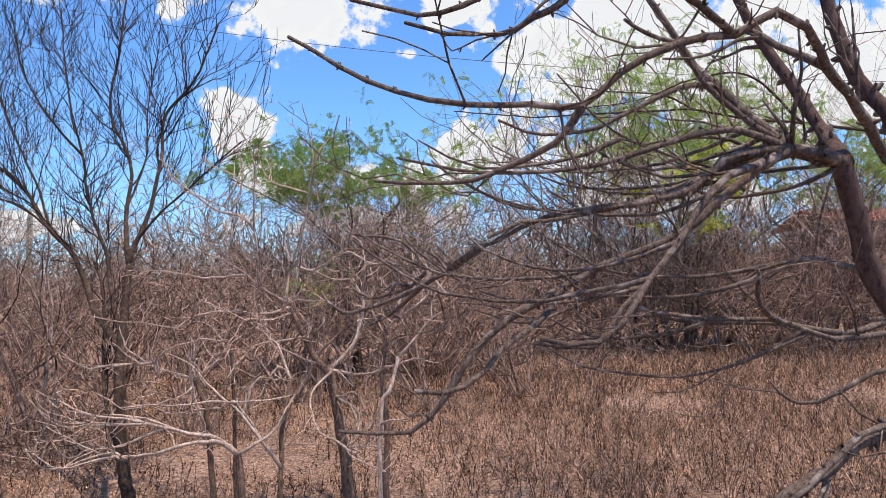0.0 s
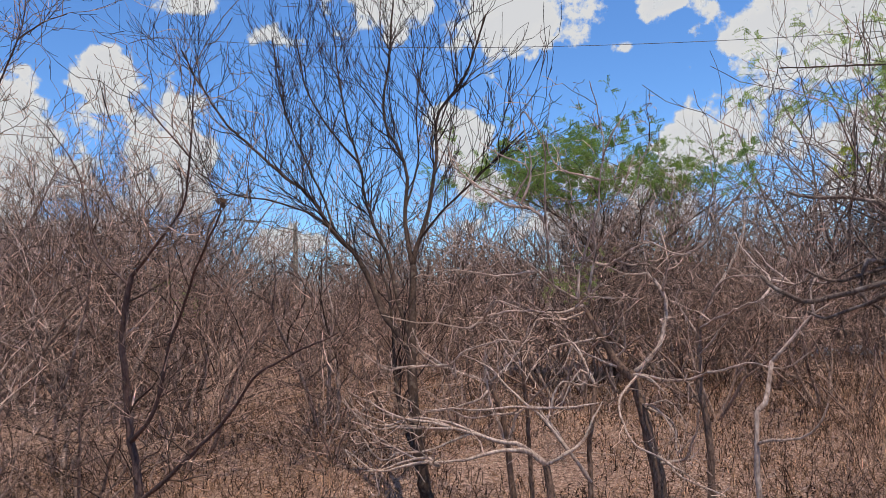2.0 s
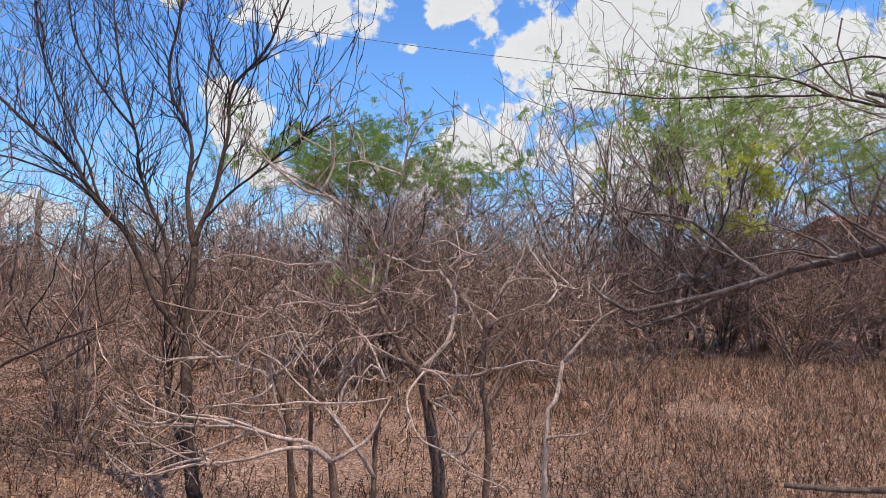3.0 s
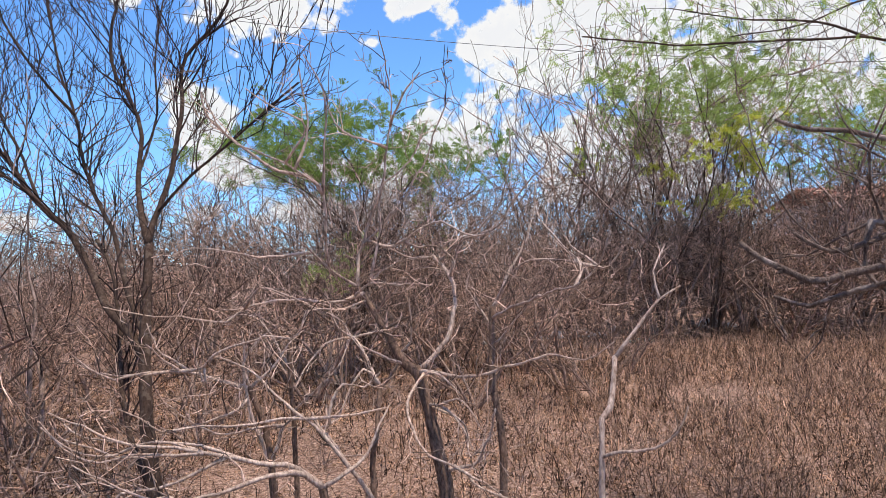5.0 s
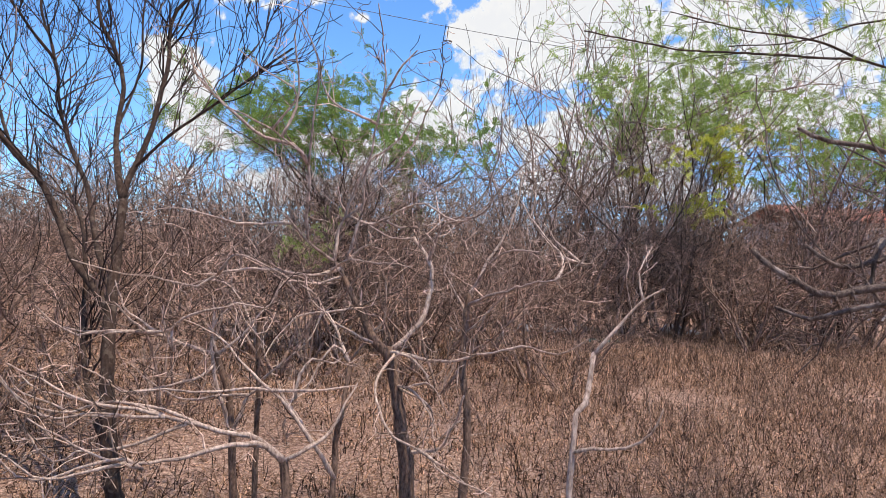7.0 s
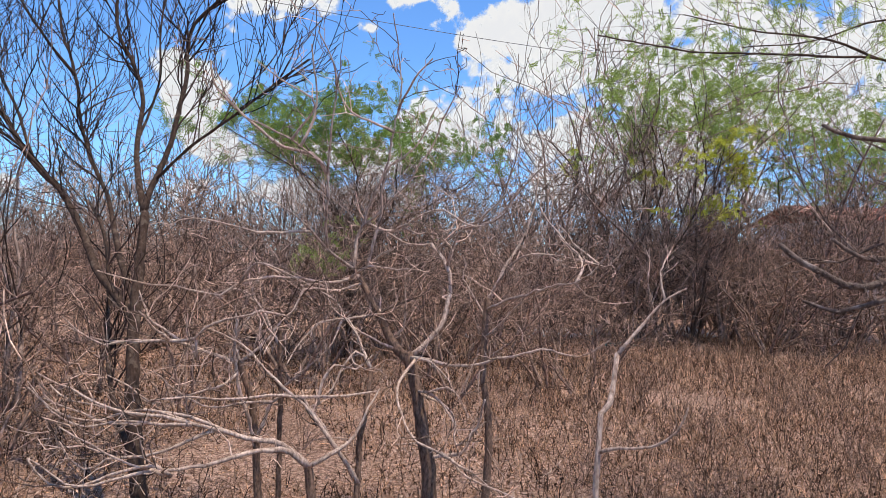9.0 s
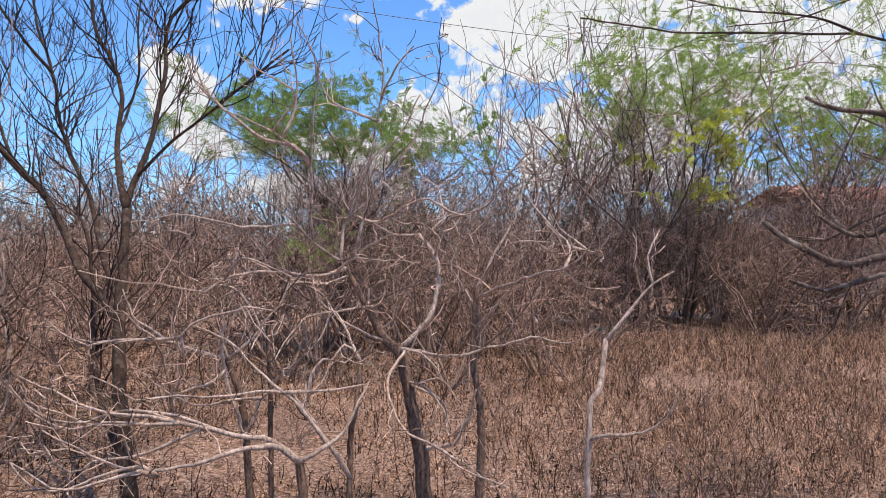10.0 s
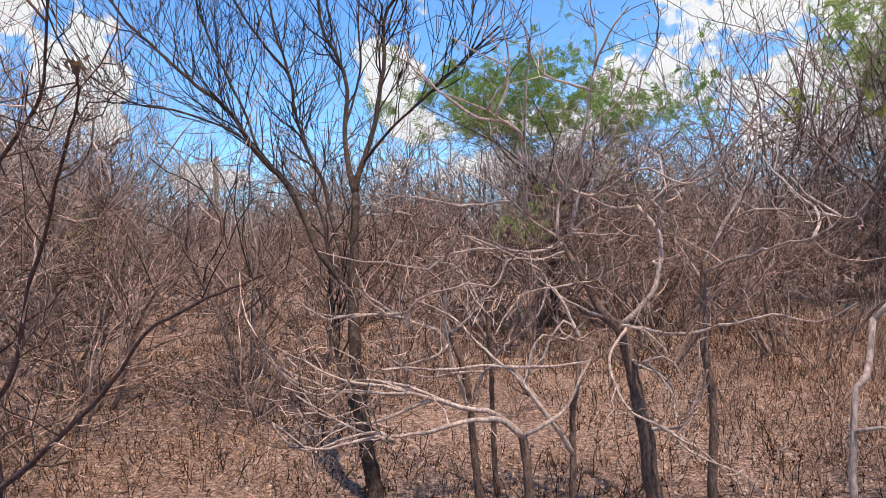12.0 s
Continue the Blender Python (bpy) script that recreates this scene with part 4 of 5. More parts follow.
    for k in range(20):
        p = wood[int(rng.integers(len(wood)))]
        d = unit(np.array((-1.0, rng.uniform(-0.12, 0.3), rng.uniform(-0.55, -0.1))))
        reach = min(rng.uniform(0.4, 0.8), p[0] + 0.45)
        bends = [p]
        for j in range(6):
            p = p + d * reach / 6
            bends.append(p)
            d = unit(d + np.array((0, rng.normal(0, 0.06), 0.10 + 0.05 * j)) + rng.normal(0, 0.04, 3))
        limb(tree, rng.uniform(0.0045, 0.007), 0.002, *bends)
    shoots(tree, 3.6, 0.22, 1, (0.6, 0.3, 2, 5, 0.7, 0.6), 0.12, -0.05, 0.5, thin=0.0016)
    spurs(tree, 34.0)


def leafy_tree():
    tree = Tree("leafy_tree", (3.6, 5.0, 0), "tall tree whose feathery green boughs reach across the sky", "tree", (BARK_TALL, BARK_TALL, TWIG_TALL))
    limb(tree, 0.07, 0.03, (3.6, 5.0, -0.05), (3.7, 5.0, 1.4), (3.5, 5.0, 2.9), name="trunk")
    limb(tree, 0.016, 0.004, (3.13, 5.00, 2.48), (2.39, 5.00, 2.69), (1.92, 5.00, 2.80), (1.61, 5.00, 2.87), (1.33, 5.00, 2.87), (0.93, 4.90, 2.84), (0.40, 4.80, 2.82), (-0.11, 4.70, 2.85))
    limb(tree, 0.01, 0.003, (1.61, 5.00, 2.87), (1.44, 5.20, 3.04), (1.05, 5.30, 3.12), (0.61, 5.40, 3.24))
    limb(tree, 0.012, 0.003, (2.39, 5.00, 2.69), (2.02, 5.00, 3.08), (1.60, 5.00, 3.09), (1.25, 5.00, 2.97), (0.81, 5.00, 2.91))
    tips = []
    shoots(tree, 11.0, 0.55, 1, (0.1, 0.14, 3, 4, 0.7, 0.6), 0.15, 0.05, 0.35, False, tips)
    foliage(tree, tips, LEAF_LIGHT, 4, 0.085, 9, 0.0035, 0.014)


def foliage(tree, tips, mat, each, length, pairs, width, leng, keep=1.0, name="leaves"):
    g = Geo()
    for pts, dirs in tips:
        if rng.random() > keep:
            continue
        for k in range(each):
            i = int(rng.integers(len(pts) // 2, len(pts)))
            d = unit(dirs[i] * 0.5 + rng.normal(0, 0.7, 3) + np.array((0, 0, 0.1)))
            pinnate(g, pts[i], d, length * rng.uniform(0.7, 1.3), pairs, width, leng)
    if g.k:
        tree.link(name, g.data(name, mat, False))


def green_tree(x, y, tall, wide, stems, mat, label, keep, girth, spread_from, leafy, fringe, bare_side=-9.0):
    """A tree with several stems from the foot, a spreading crown, and feathery leaves on top."""
    tree = Tree("green_tree", (x, y, 0), label, "tree", (BARK_TALL, BARK_TALL, SCRUB_GREY))
    for k in range(stems):
        az = 2 * math.pi * (k + rng.uniform(-0.3, 0.3)) / stems
        out = wide * rng.uniform(0.3, 1.0)
        h = tall * rng.uniform(0.78, 1.0) * (1 - 0.12 * out / wide)
        foot = 0.03 + fringe
        bx, by = x + foot * math.cos(az) * rng.uniform(0.3, 1), y + foot * math.sin(az) * rng.uniform(0.3, 1)
        c, sn = math.cos(az), math.sin(az)
        limb(tree, girth * rng.uniform(0.6, 1.1), 0.006, (bx, by, -0.05), (bx + 0.15 * out * c, by + 0.15 * out * sn, h * spread_from),
             (x + 0.5 * out * math.cos(az + 0.3), y + 0.5 * out * math.sin(az + 0.3), h * (0.5 + 0.5 * spread_from)), (x + out * c, y + out * sn, h), name="trunk" if k == 0 else "limb")
    tips = []
    shoots(tree, 11.0, 0.95, 2, (0.12, 0.17, 3, 4, 0.85, 0.62), 0.1, 0.15, 0.5, True, tips)
    high = [t for t in tips if t[0][-1][2] > tall * (leafy + 0.2 * noise.noise(t[0][-1] * 0.9)) and noise.noise(t[0][-1] * 1.7 + np.array((x, y, 0))) > -0.15 and t[0][-1][0] > bare_side * rng.uniform(0.5, 1.2)]
    foliage(tree, high, mat, 7, 0.15, 7, 0.009, 0.036, keep)
    return tree, tips


for build in (tall_tree, crooked_tree, slim_crooked_tree, spreading_tree, forked_tree, straight_stem, leaning_stem, sapling, nest_tree, dark_tree, upright_thorn, near_tree, leafy_tree):
    build()

green_tree(-2.2, 12.5, 4.0, 2.7, 12, LEAF, "green feathery-leaved tree with a flat spreading crown", 0.85, 0.03, 0.6, 0.8, 0.0)
tree, tips = green_tree(4.4, 15.9, 6.5, 3.9, 16, LEAF_LIGHT, "dense many-stemmed thicket tree, sparse green on top", 0.5, 0.034, 0.3, 0.7, 1.3, -1.9)
low = [t for t in tips if 2.6 < t[0][-1][2] < 4.2 and t[0][-1][1] < 0.2]
low = [t for t in low if noise.noise(t[0][-1] * 1.1) > 0.28]
foliage(tree, low, LEAF_YELLOW, 6, 0.15, 7, 0.012, 0.036, 0.9, "yellowing_leaves")
green_tree(9.6, 17.2, 5.4, 2.6, 10, LEAF_LIGHT, "bushy thicket tree with thin green foliage", 0.5, 0.03, 0.35, 0.68, 0.8)

# ---- bare scrub behind ----


def scrub_mesh(kind, fine, thick=0.0042):
    """Trunk and twig meshes of a bare many-stemmed bush; kind picks its habit."""
    stems, tall, lean, mat, style, kids = ((5, 3.0, 0.55, SCRUB, (0.25, 0.24, 4, 3, 0.95, 0.62), 9), (4, 3.4, 0.4, SCRUB_GREY, (0.35, 0.2, 4, 3, 0.85, 0.62), 10), (7, 2.3, 0.8, SCRUB, (0.12, 0.28, 4, 3, 1.0, 0.64), 8),
                                            (3, 3.7, 0.35, SCRUB_GREY, (0.4, 0.18, 4, 3, 0.8, 0.62), 12), (6, 1.5, 0.7, SCRUB, (0.3, 0.24, 3, 3, 0.9, 0.62), 7))[kind]
    stems_made, twigs = [], Geo()
    if fine < 1:
        style = (style[0], style[1] * 1.2, 3 if fine < 0.8 else 2, 3, style[4], 0.7)
    for k in range(stems):
        az = 2 * math.pi * (k + rng.uniform(-0.35, 0.35)) / stems
        d = unit(np.array((math.cos(az) * lean, math.sin(az) * lean, 1.0)))
        p = np.array((math.cos(az) * 0.06, math.sin(az) * 0.06, -0.05))
        h = tall * rng.uniform(0.65, 1.0)
        m = 14
        pts, dirs = [p], [d]
        for i in range(m):
            d = unit(d + rng.normal(0, 0.14, 3) + np.array((0, 0, 0.03)))
            p = p + d * h / m
            pts.append(p)
            dirs.append(d)
        r = 0.0085 * tall * rng.uniform(0.7, 1.2)
        rr = np.linspace(r, r * 0.22, m + 1)
        trunk = Geo()
        trunk.tube(pts, rr, 5)
        stems_made.append(trunk.data("stem", mat))
        for s in range(int(kids * fine * 0.72)):
            i = int(rng.integers(2, m + 1))
            perp = unit(np.cross(dirs[i], rng.normal(0, 1, 3)))
            grow(twigs, pts[i], unit(dirs[i] * 0.6 + perp), tall * rng.uniform(0.18, 0.44), max(thick, rr[i] * 0.55), 2 if fine >= 0.8 else 1, style, None, 0.15 if fine >= 1 else 0.22, thick * 0.62)
    return stems_made, twigs.data("twig_crown", mat)


SCRUBS = [scrub_mesh(k, 1.0) for k in (0, 1, 2, 3, 0, 1, 2, 4)] + [scrub_mesh(k, 0.9, 0.008) for k in (0, 1, 2, 3, 0, 1, 2)]
SCRUB_LABEL = ["bare many-stemmed grey-brown scrub bush", "tall bare upright scrub with fine grey twigs", "low tangled bare brown bush", "thin tall bare scrub tree in the thicket",
               "bare many-stemmed grey-brown scrub bush", "tall bare upright scrub with fine grey twigs", "low tangled bare brown bush", "small dry leafless shrub on open soil"]


def scrub(kind, x, y, size, turn):
    ob = tagged(new("scrub_bush"), SCRUB_LABEL[kind % 8], "bush", "bare scrub thicket")
    for me in SCRUBS[kind][0]:
        new("stem", me).parent = ob
    o = tagged(new("twig_crown", SCRUBS[kind][1]), kind="stuff")
    o.parent = ob
    ob.matrix_world = pose(x, y, height(x, y), rng.uniform(-4, 4), rng.uniform(-4, 4), turn) @ Matrix.Scale(size, 4)


scrub(7, -4.22, 6.4, 0.95, 20)
scrub(7, -5.0, 7.6, 1.0, 80)
scrub(7, 0.9, 9.2, 0.9, 140)
scrub(7, -5.3, 5.2, 0.9, 200)
scrub(2, -5.2, 4.4, 0.75, 250)
scrub(2, -4.9, 3.2, 0.6, 10)
for x, y, sz in ((-3.3, 6.2, 0.4), (-2.0, 6.9, 0.35), (0.3, 6.3, 0.4), (0.9, 5.6, 0.36), (1.6, 7.3, 0.42), (2.5, 6.4, 0.36), (-0.2, 7.4, 0.38), (2.9, 8.4, 0.45), (-3.0, 7.4, 0.4), (1.4, 8.6, 0.4), (-5.6, 8.4, 0.5), (3.9, 7.6, 0.42)):
    scrub(7, x, y, sz, rng.uniform(0, 360))
scrub(2, -5.9, 3.6, 0.8, 120)
for x, y, k, sz in ((-0.6, 9.2, 0, 0.75), (-3.4, 8.0, 2, 0.9), (0.6, 9.8, 4, 0.85), (1.7, 11.2, 2, 0.8), (-2.6, 9.6, 0, 0.95), (-4.6, 8.8, 4, 0.95),
                    (-5.9, 6.6, 0, 0.95), (-6.6, 5.4, 1, 0.95), (-5.6, 5.9, 2, 0.9), (-6.9, 7.2, 4, 1.0), (-7.6, 5.0, 0, 1.0), (-6.2, 4.2, 5, 0.85), (-0.9, 10.3, 4, 0.95), (0.3, 11.4, 0, 1.0), (-1.9, 10.9, 5, 0.9),
                    (2.4, 15.0, 5, 1.2), (5.2, 15.2, 3, 1.15), (7.8, 15.5, 1, 1.2), (3.1, 16.4, 4, 1.3), (6.0, 16.7, 0, 1.3),
                    (1.2, 15.4, 2, 1.2), (0.1, 13.4, 6, 1.0), (-0.9, 12.4, 2, 1.0), (9.2, 17.8, 3, 1.4), (8.2, 16.4, 4, 1.3), (2.0, 16.4, 3, 1.6), (4.6, 16.2, 5, 1.7), (6.9, 16.2, 1, 1.7), (1.0, 16.8, 5, 1.45), (7.4, 15.2, 3, 1.55), (2.8, 17.2, 1, 1.7), (9.6, 15.2, 2, 0.9), (11.2, 16.0, 6, 0.95), (8.5, 14.9, 0, 0.85), (12.6, 16.8, 2, 1.0), (5.9, 15.0, 6, 1.0), (4.0, 15.1, 2, 1.0),
                    (5.4, 13.6, 0, 1.0), (6.5, 13.9, 4, 1.05), (7.3, 14.4, 2, 1.2), (6.0, 14.5, 6, 1.2), (8.2, 15.0, 0, 1.15), (9.0, 15.6, 4, 1.2),
                    (2.2, 16.9, 9, 1.75), (3.4, 17.3, 11, 1.8), (4.4, 17.0, 9, 1.9), (5.5, 17.5, 8, 1.9), (6.4, 17.1, 11, 1.75), (3.9, 18.2, 12, 1.7)):
    scrub(k, x, y, sz, rng.uniform(0, 360))
for y in np.concatenate([np.arange(8.0, 15.0, 0.85), np.arange(15.2, 24.0, 1.15)]):
    for x in np.arange(-1.2 * y - 3, 0.75 * y + 3, 1.2 if y < 15 else 1.75):
        px, py = x + rng.uniform(-0.5, 0.5), y + rng.uniform(-0.4, 0.4)
        bearing = math.degrees(math.atan2(px + 0.9, py - 0.9))
        # open glades of bare soil in front
        if py < 10.8 and -4.8 < px < 6.0 or py < 14.6 and 0.3 < px < 14 or (px + 6.0) ** 2 / 6 + (py - 10.0) ** 2 / 3.5 < 1:
            continue
        if bearing > 28 and py > 13 and rng.random() < 0.88:
            continue
        if rng.random() < (0.2 if bearing < -38 else 0.3 if py < 11 else 0.2):
            continue
        kind = int(rng.integers(0, 7)) + (8 if py > 11.5 else 0)
        size = rng.uniform(0.8, 1.1) * (1.38 if bearing < -42 else 0.95 if bearing < -24 else 1.0)
        scrub(kind, px, py, size, rng.uniform(0, 360))


def leafy_shrub(x, y, tall, mat, label):
    """A slim bush, leafless below, with a loose tuft of leaves on top."""
    tree = Tree("leafy_shrub", (x, y, 0), label, "bush", (SCRUB, SCRUB, SCRUB))
    for k in range(3):
        a = 2.1 * k + rng.uniform(-0.4, 0.4)
        limb(tree, 0.016, 0.006, (x, y, -0.05), (x + 0.1 * math.cos(a), y + 0.1 * math.sin(a), tall * 0.5), (x + 0.28 * math.cos(a), y + 0.28 * math.sin(a), tall * rng.uniform(0.85, 1.0)), name="stem")
    tips = []
    shoots(tree, 9.0, 0.34, 1, (0.3, 0.25, 3, 4, 0.9, 0.62), 0.55, 0.2, 0.5, True, tips, thin=0.003)
    foliage(tree, [t for t in tips if t[0][-1][2] > tall * 0.72], mat, 2, 0.11, 5, 0.006, 0.026, 0.5)


leafy_shrub(-2.2, 9.6, 1.95, LEAF_LIGHT, "slim bush with a tuft of yellow-green leaves")
leafy_shrub(-1.2, 13.2, 2.7, LEAF, "bush keeping some dull green leaves in the thicket")
leafy_shrub(-8.6, 9.4, 2.0, LEAF_LIGHT, "slim bush with a tuft of yellow-green leaves")


def cactus(x, y, tall):
    ob = tagged(new("columnar_cactus"), "grey-green ribbed columnar cactus above the scrub", "cactus")
    ob.location = (x, y, 0)
    bm = bmesh.new()
    rings, ribs = 14, 16
    rows = []
    for j in range(rings + 1):
        t = j / rings
        r = 0.11 * (1 - 0.25 * t) * (1 if j < rings else 0.25) * (1 + 0.05 * math.sin(9 * t))
        rows.append([bm.verts.new((r * (1 if i % 2 else 0.8) * math.cos(2 * math.pi * i / ribs) + 0.1 * t, r * (1 if i % 2 else 0.8) * math.sin(2 * math.pi * i / ribs), -0.1 + (tall + 0.1) * t)) for i in range(ribs)])
    for j in range(rings):
        for i in range(ribs):
            bm.faces.new((rows[j][i], rows[j][(i + 1) % ribs], rows[j + 1][(i + 1) % ribs], rows[j + 1][i]))
    bm.faces.new(rows[-1])
    part("column", bm, CACTUS, ob)


cactus(-14.85, 22.3, 4.4)


def far_scrub():
    """Woods beyond the thicket, too many to count."""
    base = [scrub_mesh(k, 0.7, 0.017) for k in (0, 1, 2, 3)]
    V, Fc, off = [], [], 0
    raw = []
    for tr, tw in base:
        vv, ff, o = [], [], 0
        for me in (*tr, tw):
            c = np.zeros(len(me.vertices) * 3)
            me.vertices.foreach_get("co", c)
            ff_here = np.zeros(len(me.loops), np.int32)
            me.loops.foreach_get("vertex_index", ff_here)
            vv.append(c.reshape(-1, 3))
            ff.append(ff_here.reshape(-1, 4) + o)
            o += len(me.vertices)
        raw.append((np.vstack(vv), np.vstack(ff)))
    for k in range(400):
        y = 23 + 47 * rng.uniform(0, 1) ** 1.3
        x = rng.uniform(-1.6 * y - 6, 0.9 * y + 6)
        v, f = raw[int(rng.integers(4))]
        s, t = rng.uniform(1.0, 1.4), rng.uniform(0, 6.28)
        c, sn = math.cos(t), math.sin(t)
        fat = np.stack([(v[:, 0] * c - v[:, 1] * sn) * s * 1.4 + x, (v[:, 0] * sn + v[:, 1] * c) * s * 1.4 + y, v[:, 2] * s], 1)
        V.append(fat)
        Fc.append(f + off)
        off += len(v)
    g = Geo()
    g.v, g.f = V, Fc
    me = g.data("far_scrub", SCRUB_GREY)
    tagged(new("far_scrub", me), "distant leafless grey-brown dry woodland", "woodland", kind="stuff")


far_scrub()

# ---- house with a red roof, beyond the thicket ----


def house():
    ob = tagged(new("house"), "low grey-walled house with red clay-tile roof", "house")
    ob.location = (18.1, 24.0, 0)
    bm = bmesh.new()
    bmesh.ops.create_cube(bm, size=1.0, matrix=Matrix.Translation((0, 2.5, 1.65)) @ Matrix.Diagonal((11.0, 5.0, 3.4, 1)))
    part("wall", bm, PLASTER, ob)
    bm = bmesh.new()
    for k in range(58):
        x0 = -5.8 + k * 0.2
        for side in (0, 1):
            y0, y1 = (-0.5, 2.5) if side == 0 else (5.5, 2.5)
            ring = [[bm.verts.new((x0 + 0.2 * u, yy, zz + 0.05 * math.sin(math.pi * u))) for u in (0, 0.25, 0.5, 0.75, 1)] for yy, zz in ((y0, 3.3), (y1, 4.0))]
            for i in range(4):
                bm.faces.new((ring[0][i], ring[0][i + 1], ring[1][i + 1], ring[1][i]))
    part("roof", bm, TILE, ob, "weathered red clay tiles")


house()

# ---- overhead cable ----


def cable():
    g = Geo()
    t = np.linspace(0, 1, 60)
    g.tube(np.stack([-75 + 150 * t, 46 + 0 * t, 26.6 - 19.0 * t + 7.5 * (2 * t - 1) ** 2 - 7.5 + 0 * t + 6.9], 1), np.full(60, 0.022), 5)
    tagged(new("overhead_cable", g.data("overhead_cable", WIRE)), "thin dark overhead cable across the sky", "cable", kind="structure")


cable()

# ---- pale rubble and a scrap on the open ground ----


def rock(x, y, s):
    bm = bmesh.new()
    bmesh.ops.create_icosphere(bm, subdivisions=2, radius=1.0)
    seed = rng.uniform(0, 50)
    for v in bm.verts:
        k = 1 + 0.45 * noise.noise(v.co * 1.3 + Vector((seed, 0, 0)))
        v.co = Vector((v.co.x * s * k, v.co.y * s * 0.8 * k, v.co.z * s * 0.55 * k))
    me = bpy.data.meshes.new("rock")
    bm.to_mesh(me)
    bm.free()
    me.materials.append(ROCK)
    ob = new("rock", me)
    ob.location = (x, y, height(x, y) + s * 0.25)
    tagged(ob, "pale weathered stone lying on dry ground", "rock", "pale rubble")


for x, y, s in ((0.0, 15.6, 0.12), (1.6, 16.2, 0.2), (2.1, 16.4, 0.26), (2.5, 16.1, 0.16), (1.2, 15.9, 0.1), (3.0, 16.8, 0.2), (5.2, 17.0, 0.25), (5.6, 16.8, 0.14)):
    rock(x, y, s)


def scrap():
    bm = bmesh.new()
    bmesh.ops.create_grid(bm, x_segments=8, y_segments=5, size=0.5)
    for v in bm.verts:
        v.co = Vector((v.co.x * 0.6, v.co.y * 0.25, 0.06 + 0.07 * noise.noise(v.co * 5)))
    me = bpy.data.meshes.new("plastic_scrap")
    bm.to_mesh(me)
    bm.free()
    me.materials.append(RAG)
    ob = new("plastic_scrap", me)
    ob.location = (2.9, 14.6, 0)
    sol = ob.modifiers.new("thick", "SOLIDIFY")
    sol.thickness = 0.01
    tagged(ob, "crumpled dark teal plastic scrap on the ground", "litter")


scrap()

# ---- dry weeds and leaf litter ----


def weeds(name, label, mat, count, area, lo, hi, patch, ragged=0.0, tilt=0.4):
    g = Geo()
    x0, x1, y0, y1 = area
    made, husks = 0, []
    while made < count:
        x, y = rng.uniform(x0, x1), y0 + (y1 - y0) * rng.uniform(0, 1) ** 1.3
        if noise.noise((x * 0.7, y * 0.7, 9)) + 0.5 * noise.noise((x * 2.9, y * 2.9, 4)) < patch or ragged and rng.random() > (x - x0) / ragged:
            continue
        made += 1
        h = rng.uniform(lo, hi) * (0.7 + 0.6 * noise.noise((x * 0.4, y * 0.4, 5)) ** 2)
        p = np.array((x, y, height(x, y) - 0.01))
        d = unit(np.array((rng.normal(0, tilt), rng.normal(0, tilt), 1)))
        mid = p + d * h * 0.55
        top = mid + unit(d + rng.normal(0, 0.35, 3)) * h * 0.45
        r = rng.uniform(0.0016, 0.0032) * (1 + y * 0.06)
        g.tube((p, mid, top), (r, r * 0.8, r * 0.4), 3)
        for k in range(int(rng.integers(1, 4))):
            q = p + (mid - p) * rng.uniform(0.4, 1.0)
            d2 = unit(d + rng.normal(0, 0.8, 3))
            husks.append(q + d2 * h * 0.3)
            g.tube((q, q + d2 * h * 0.2, q + d2 * h * 0.3 + np.array((0, 0, h * 0.07))), (r * 0.6, r * 0.5, r * 0.3), 3)
    # dry husks and curled leaves at the ends of the side shoots
    q = np.array(husks)
    al = norms(rng.normal(0, 1, q.shape))
    ln = rng.uniform(0.008, 0.024, len(q)) * (1 + q[:, 1] * 0.05)
    g.leaves(q, al, norms(np.cross(al, rng.normal(0, 1, q.shape))), ln, ln * 0.3)
    tagged(new(name, g.data(name, mat)), label, "weeds", kind="stuff")


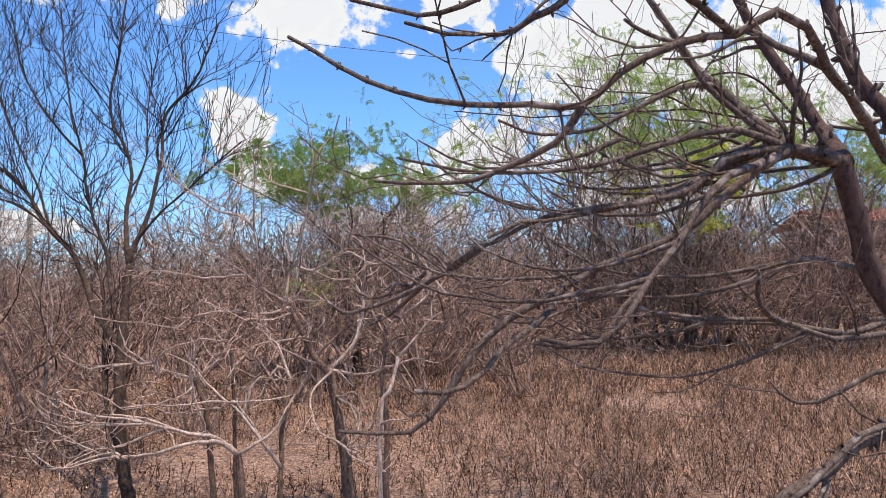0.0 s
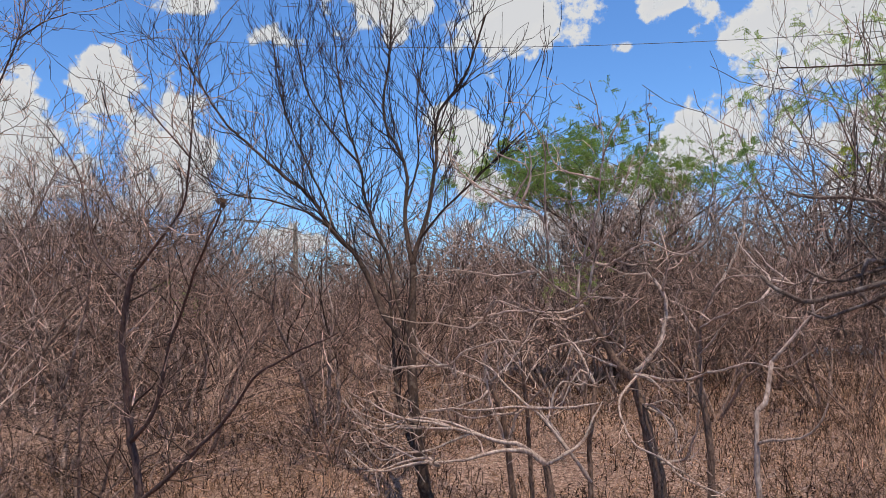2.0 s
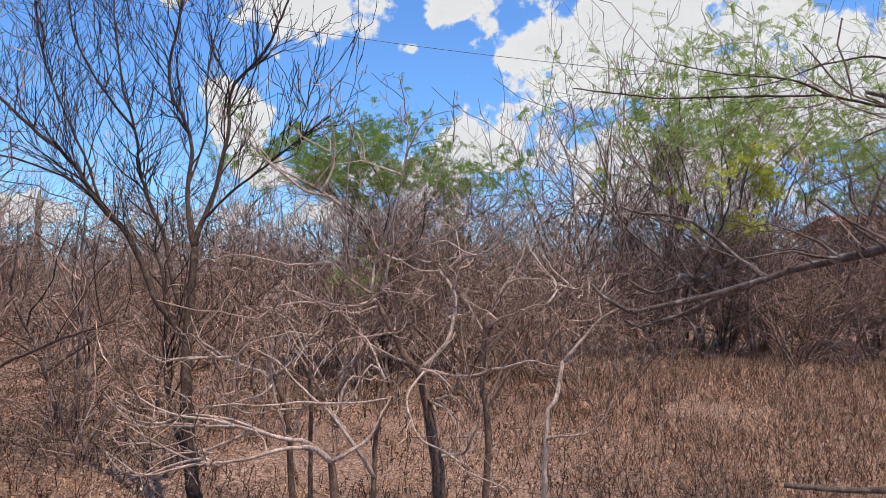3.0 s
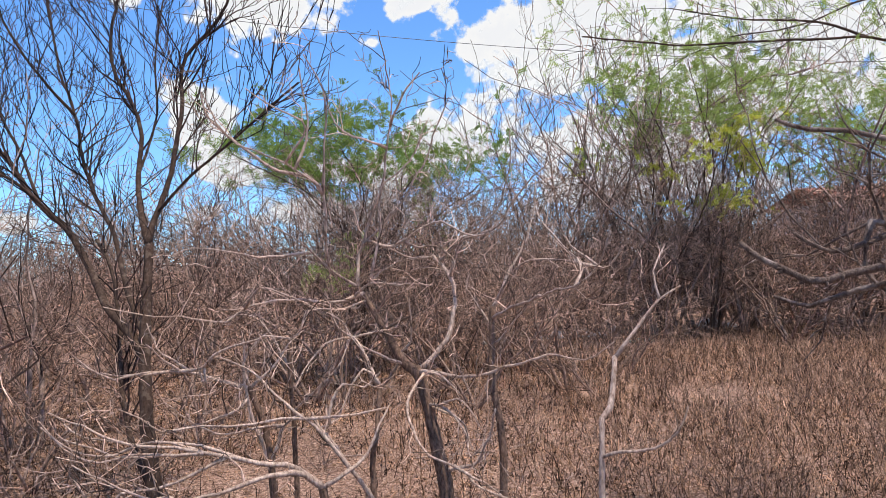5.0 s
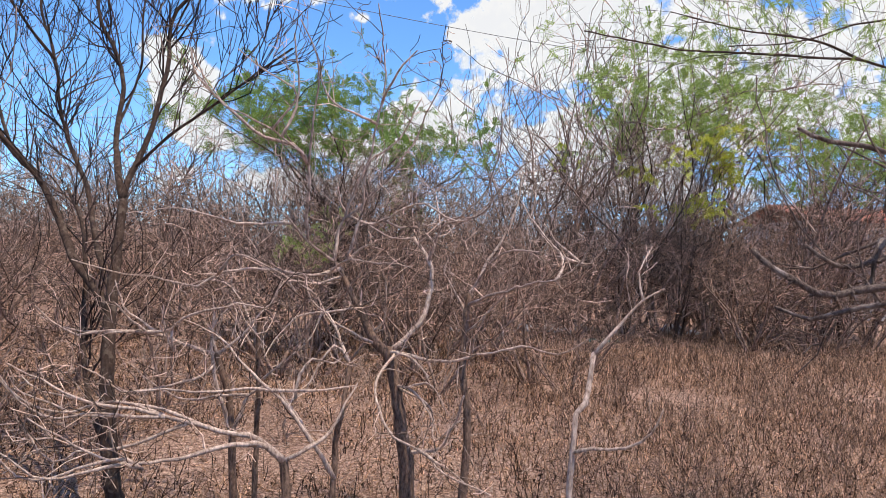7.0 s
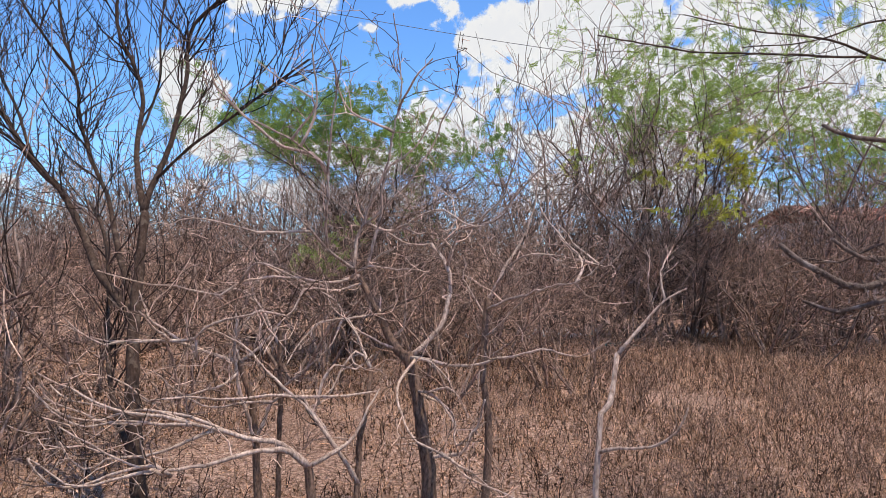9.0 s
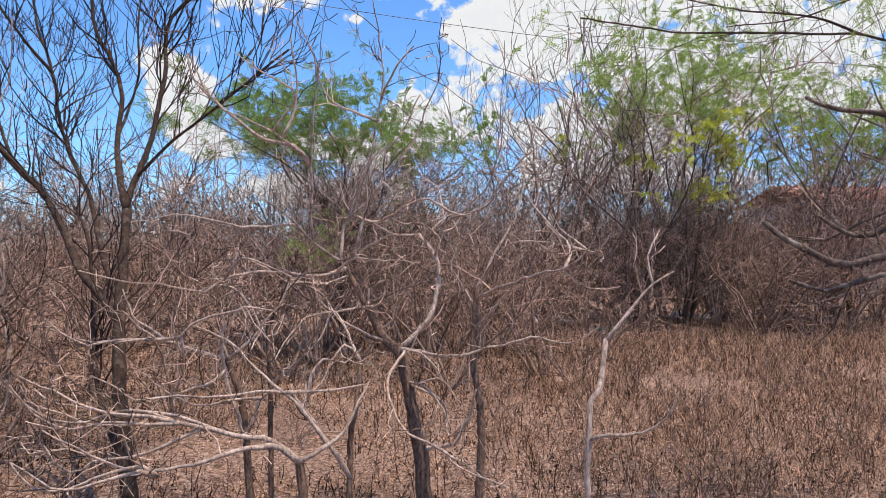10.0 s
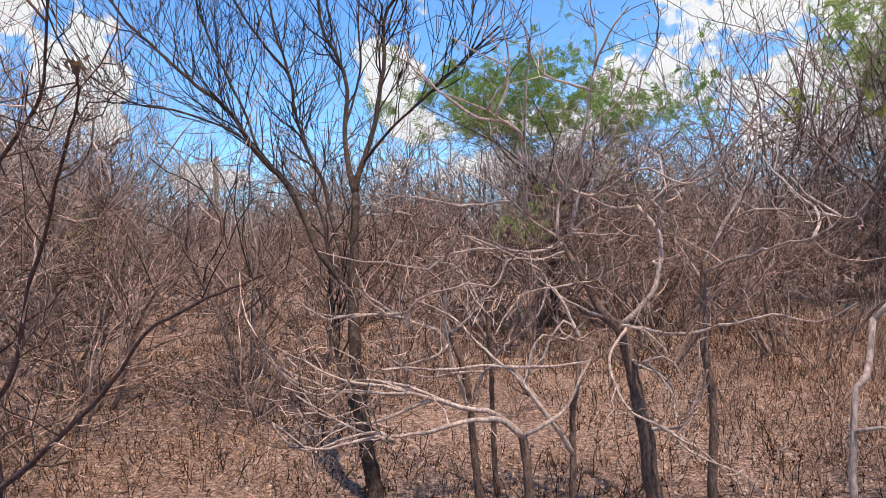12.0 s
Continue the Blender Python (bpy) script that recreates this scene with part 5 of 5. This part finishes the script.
weeds("dry_weeds", "dense dead brown weed stalks standing in litter", STRAW, 13000, (-8, 7, 3.0, 13.0), 0.08, 0.30, -0.25)
weeds("tall_dry_weeds", "tall tangled dead grass and straw-grey stalks", STRAW_GREY, 12000, (-0.8, 10.5, 3.9, 15.5), 0.14, 0.5, -0.45, 4.0, 0.4)
weeds("dark_weeds", "short dead dark-brown weed stalks with dry husks", WEED_DARK, 7000, (-8, 9.5, 3.0, 15.5), 0.08, 0.36, -0.4, 0.0, 0.25)
weeds("twig_litter", "fine dead twigs lying tangled on the soil", STRAW, 7000, (-8, 8, 3.0, 12.0), 0.12, 0.4, -0.5, 0.0, 4.0)


def litter():
    g = Geo()
    n = 110000
    x, y = rng.uniform(-9, 8.5, n), -3.0 + 18.0 * rng.uniform(0, 1, n) ** 0.85
    z = np.array([height(a, b) for a, b in zip(x, y)]) + rng.uniform(0.0, 0.035, n)
    al = norms(rng.normal(0, 1, (n, 3)) * (1, 1, 0.75))
    sd = norms(np.cross(al, rng.normal(0, 0.7, (n, 3)) * (1, 1, 0) + (0, 0, 1)))
    ln = rng.uniform(0.010, 0.030, n) * (1 + 0.04 * y)
    g.leaves(np.stack([x, y, z], 1), al, sd, ln, ln * rng.uniform(0.2, 0.32, n))
    tagged(new("leaf_litter", g.data("leaf_litter", LITTER, False)), "fallen dry brown and pale leaves on soil", "leaf litter", kind="stuff")


litter()


def fallen_sticks():
    for k in range(26):
        x, y = rng.uniform(-6.5, 4.5), rng.uniform(3.6, 9.5)
        g = Geo()
        a, ln = rng.uniform(0, 6.28), rng.uniform(0.3, 0.9)
        t = np.linspace(-0.5, 0.5, 7)
        pts = np.stack([t * ln * math.cos(a), t * ln * math.sin(a), 0 * t], 1) + rng.normal(0, 0.012, (7, 3)) * (1, 1, 0.3)
        g.tube(pts, np.linspace(0.008, 0.003, 7), 5)
        ob = new("fallen_stick", g.data("fallen_stick", BARK_PALE))
        ob.location = (x, y, height(x, y) + 0.008)
        tagged(ob, "pale dead stick lying on leaf litter", "stick", "fallen sticks")


fallen_sticks()
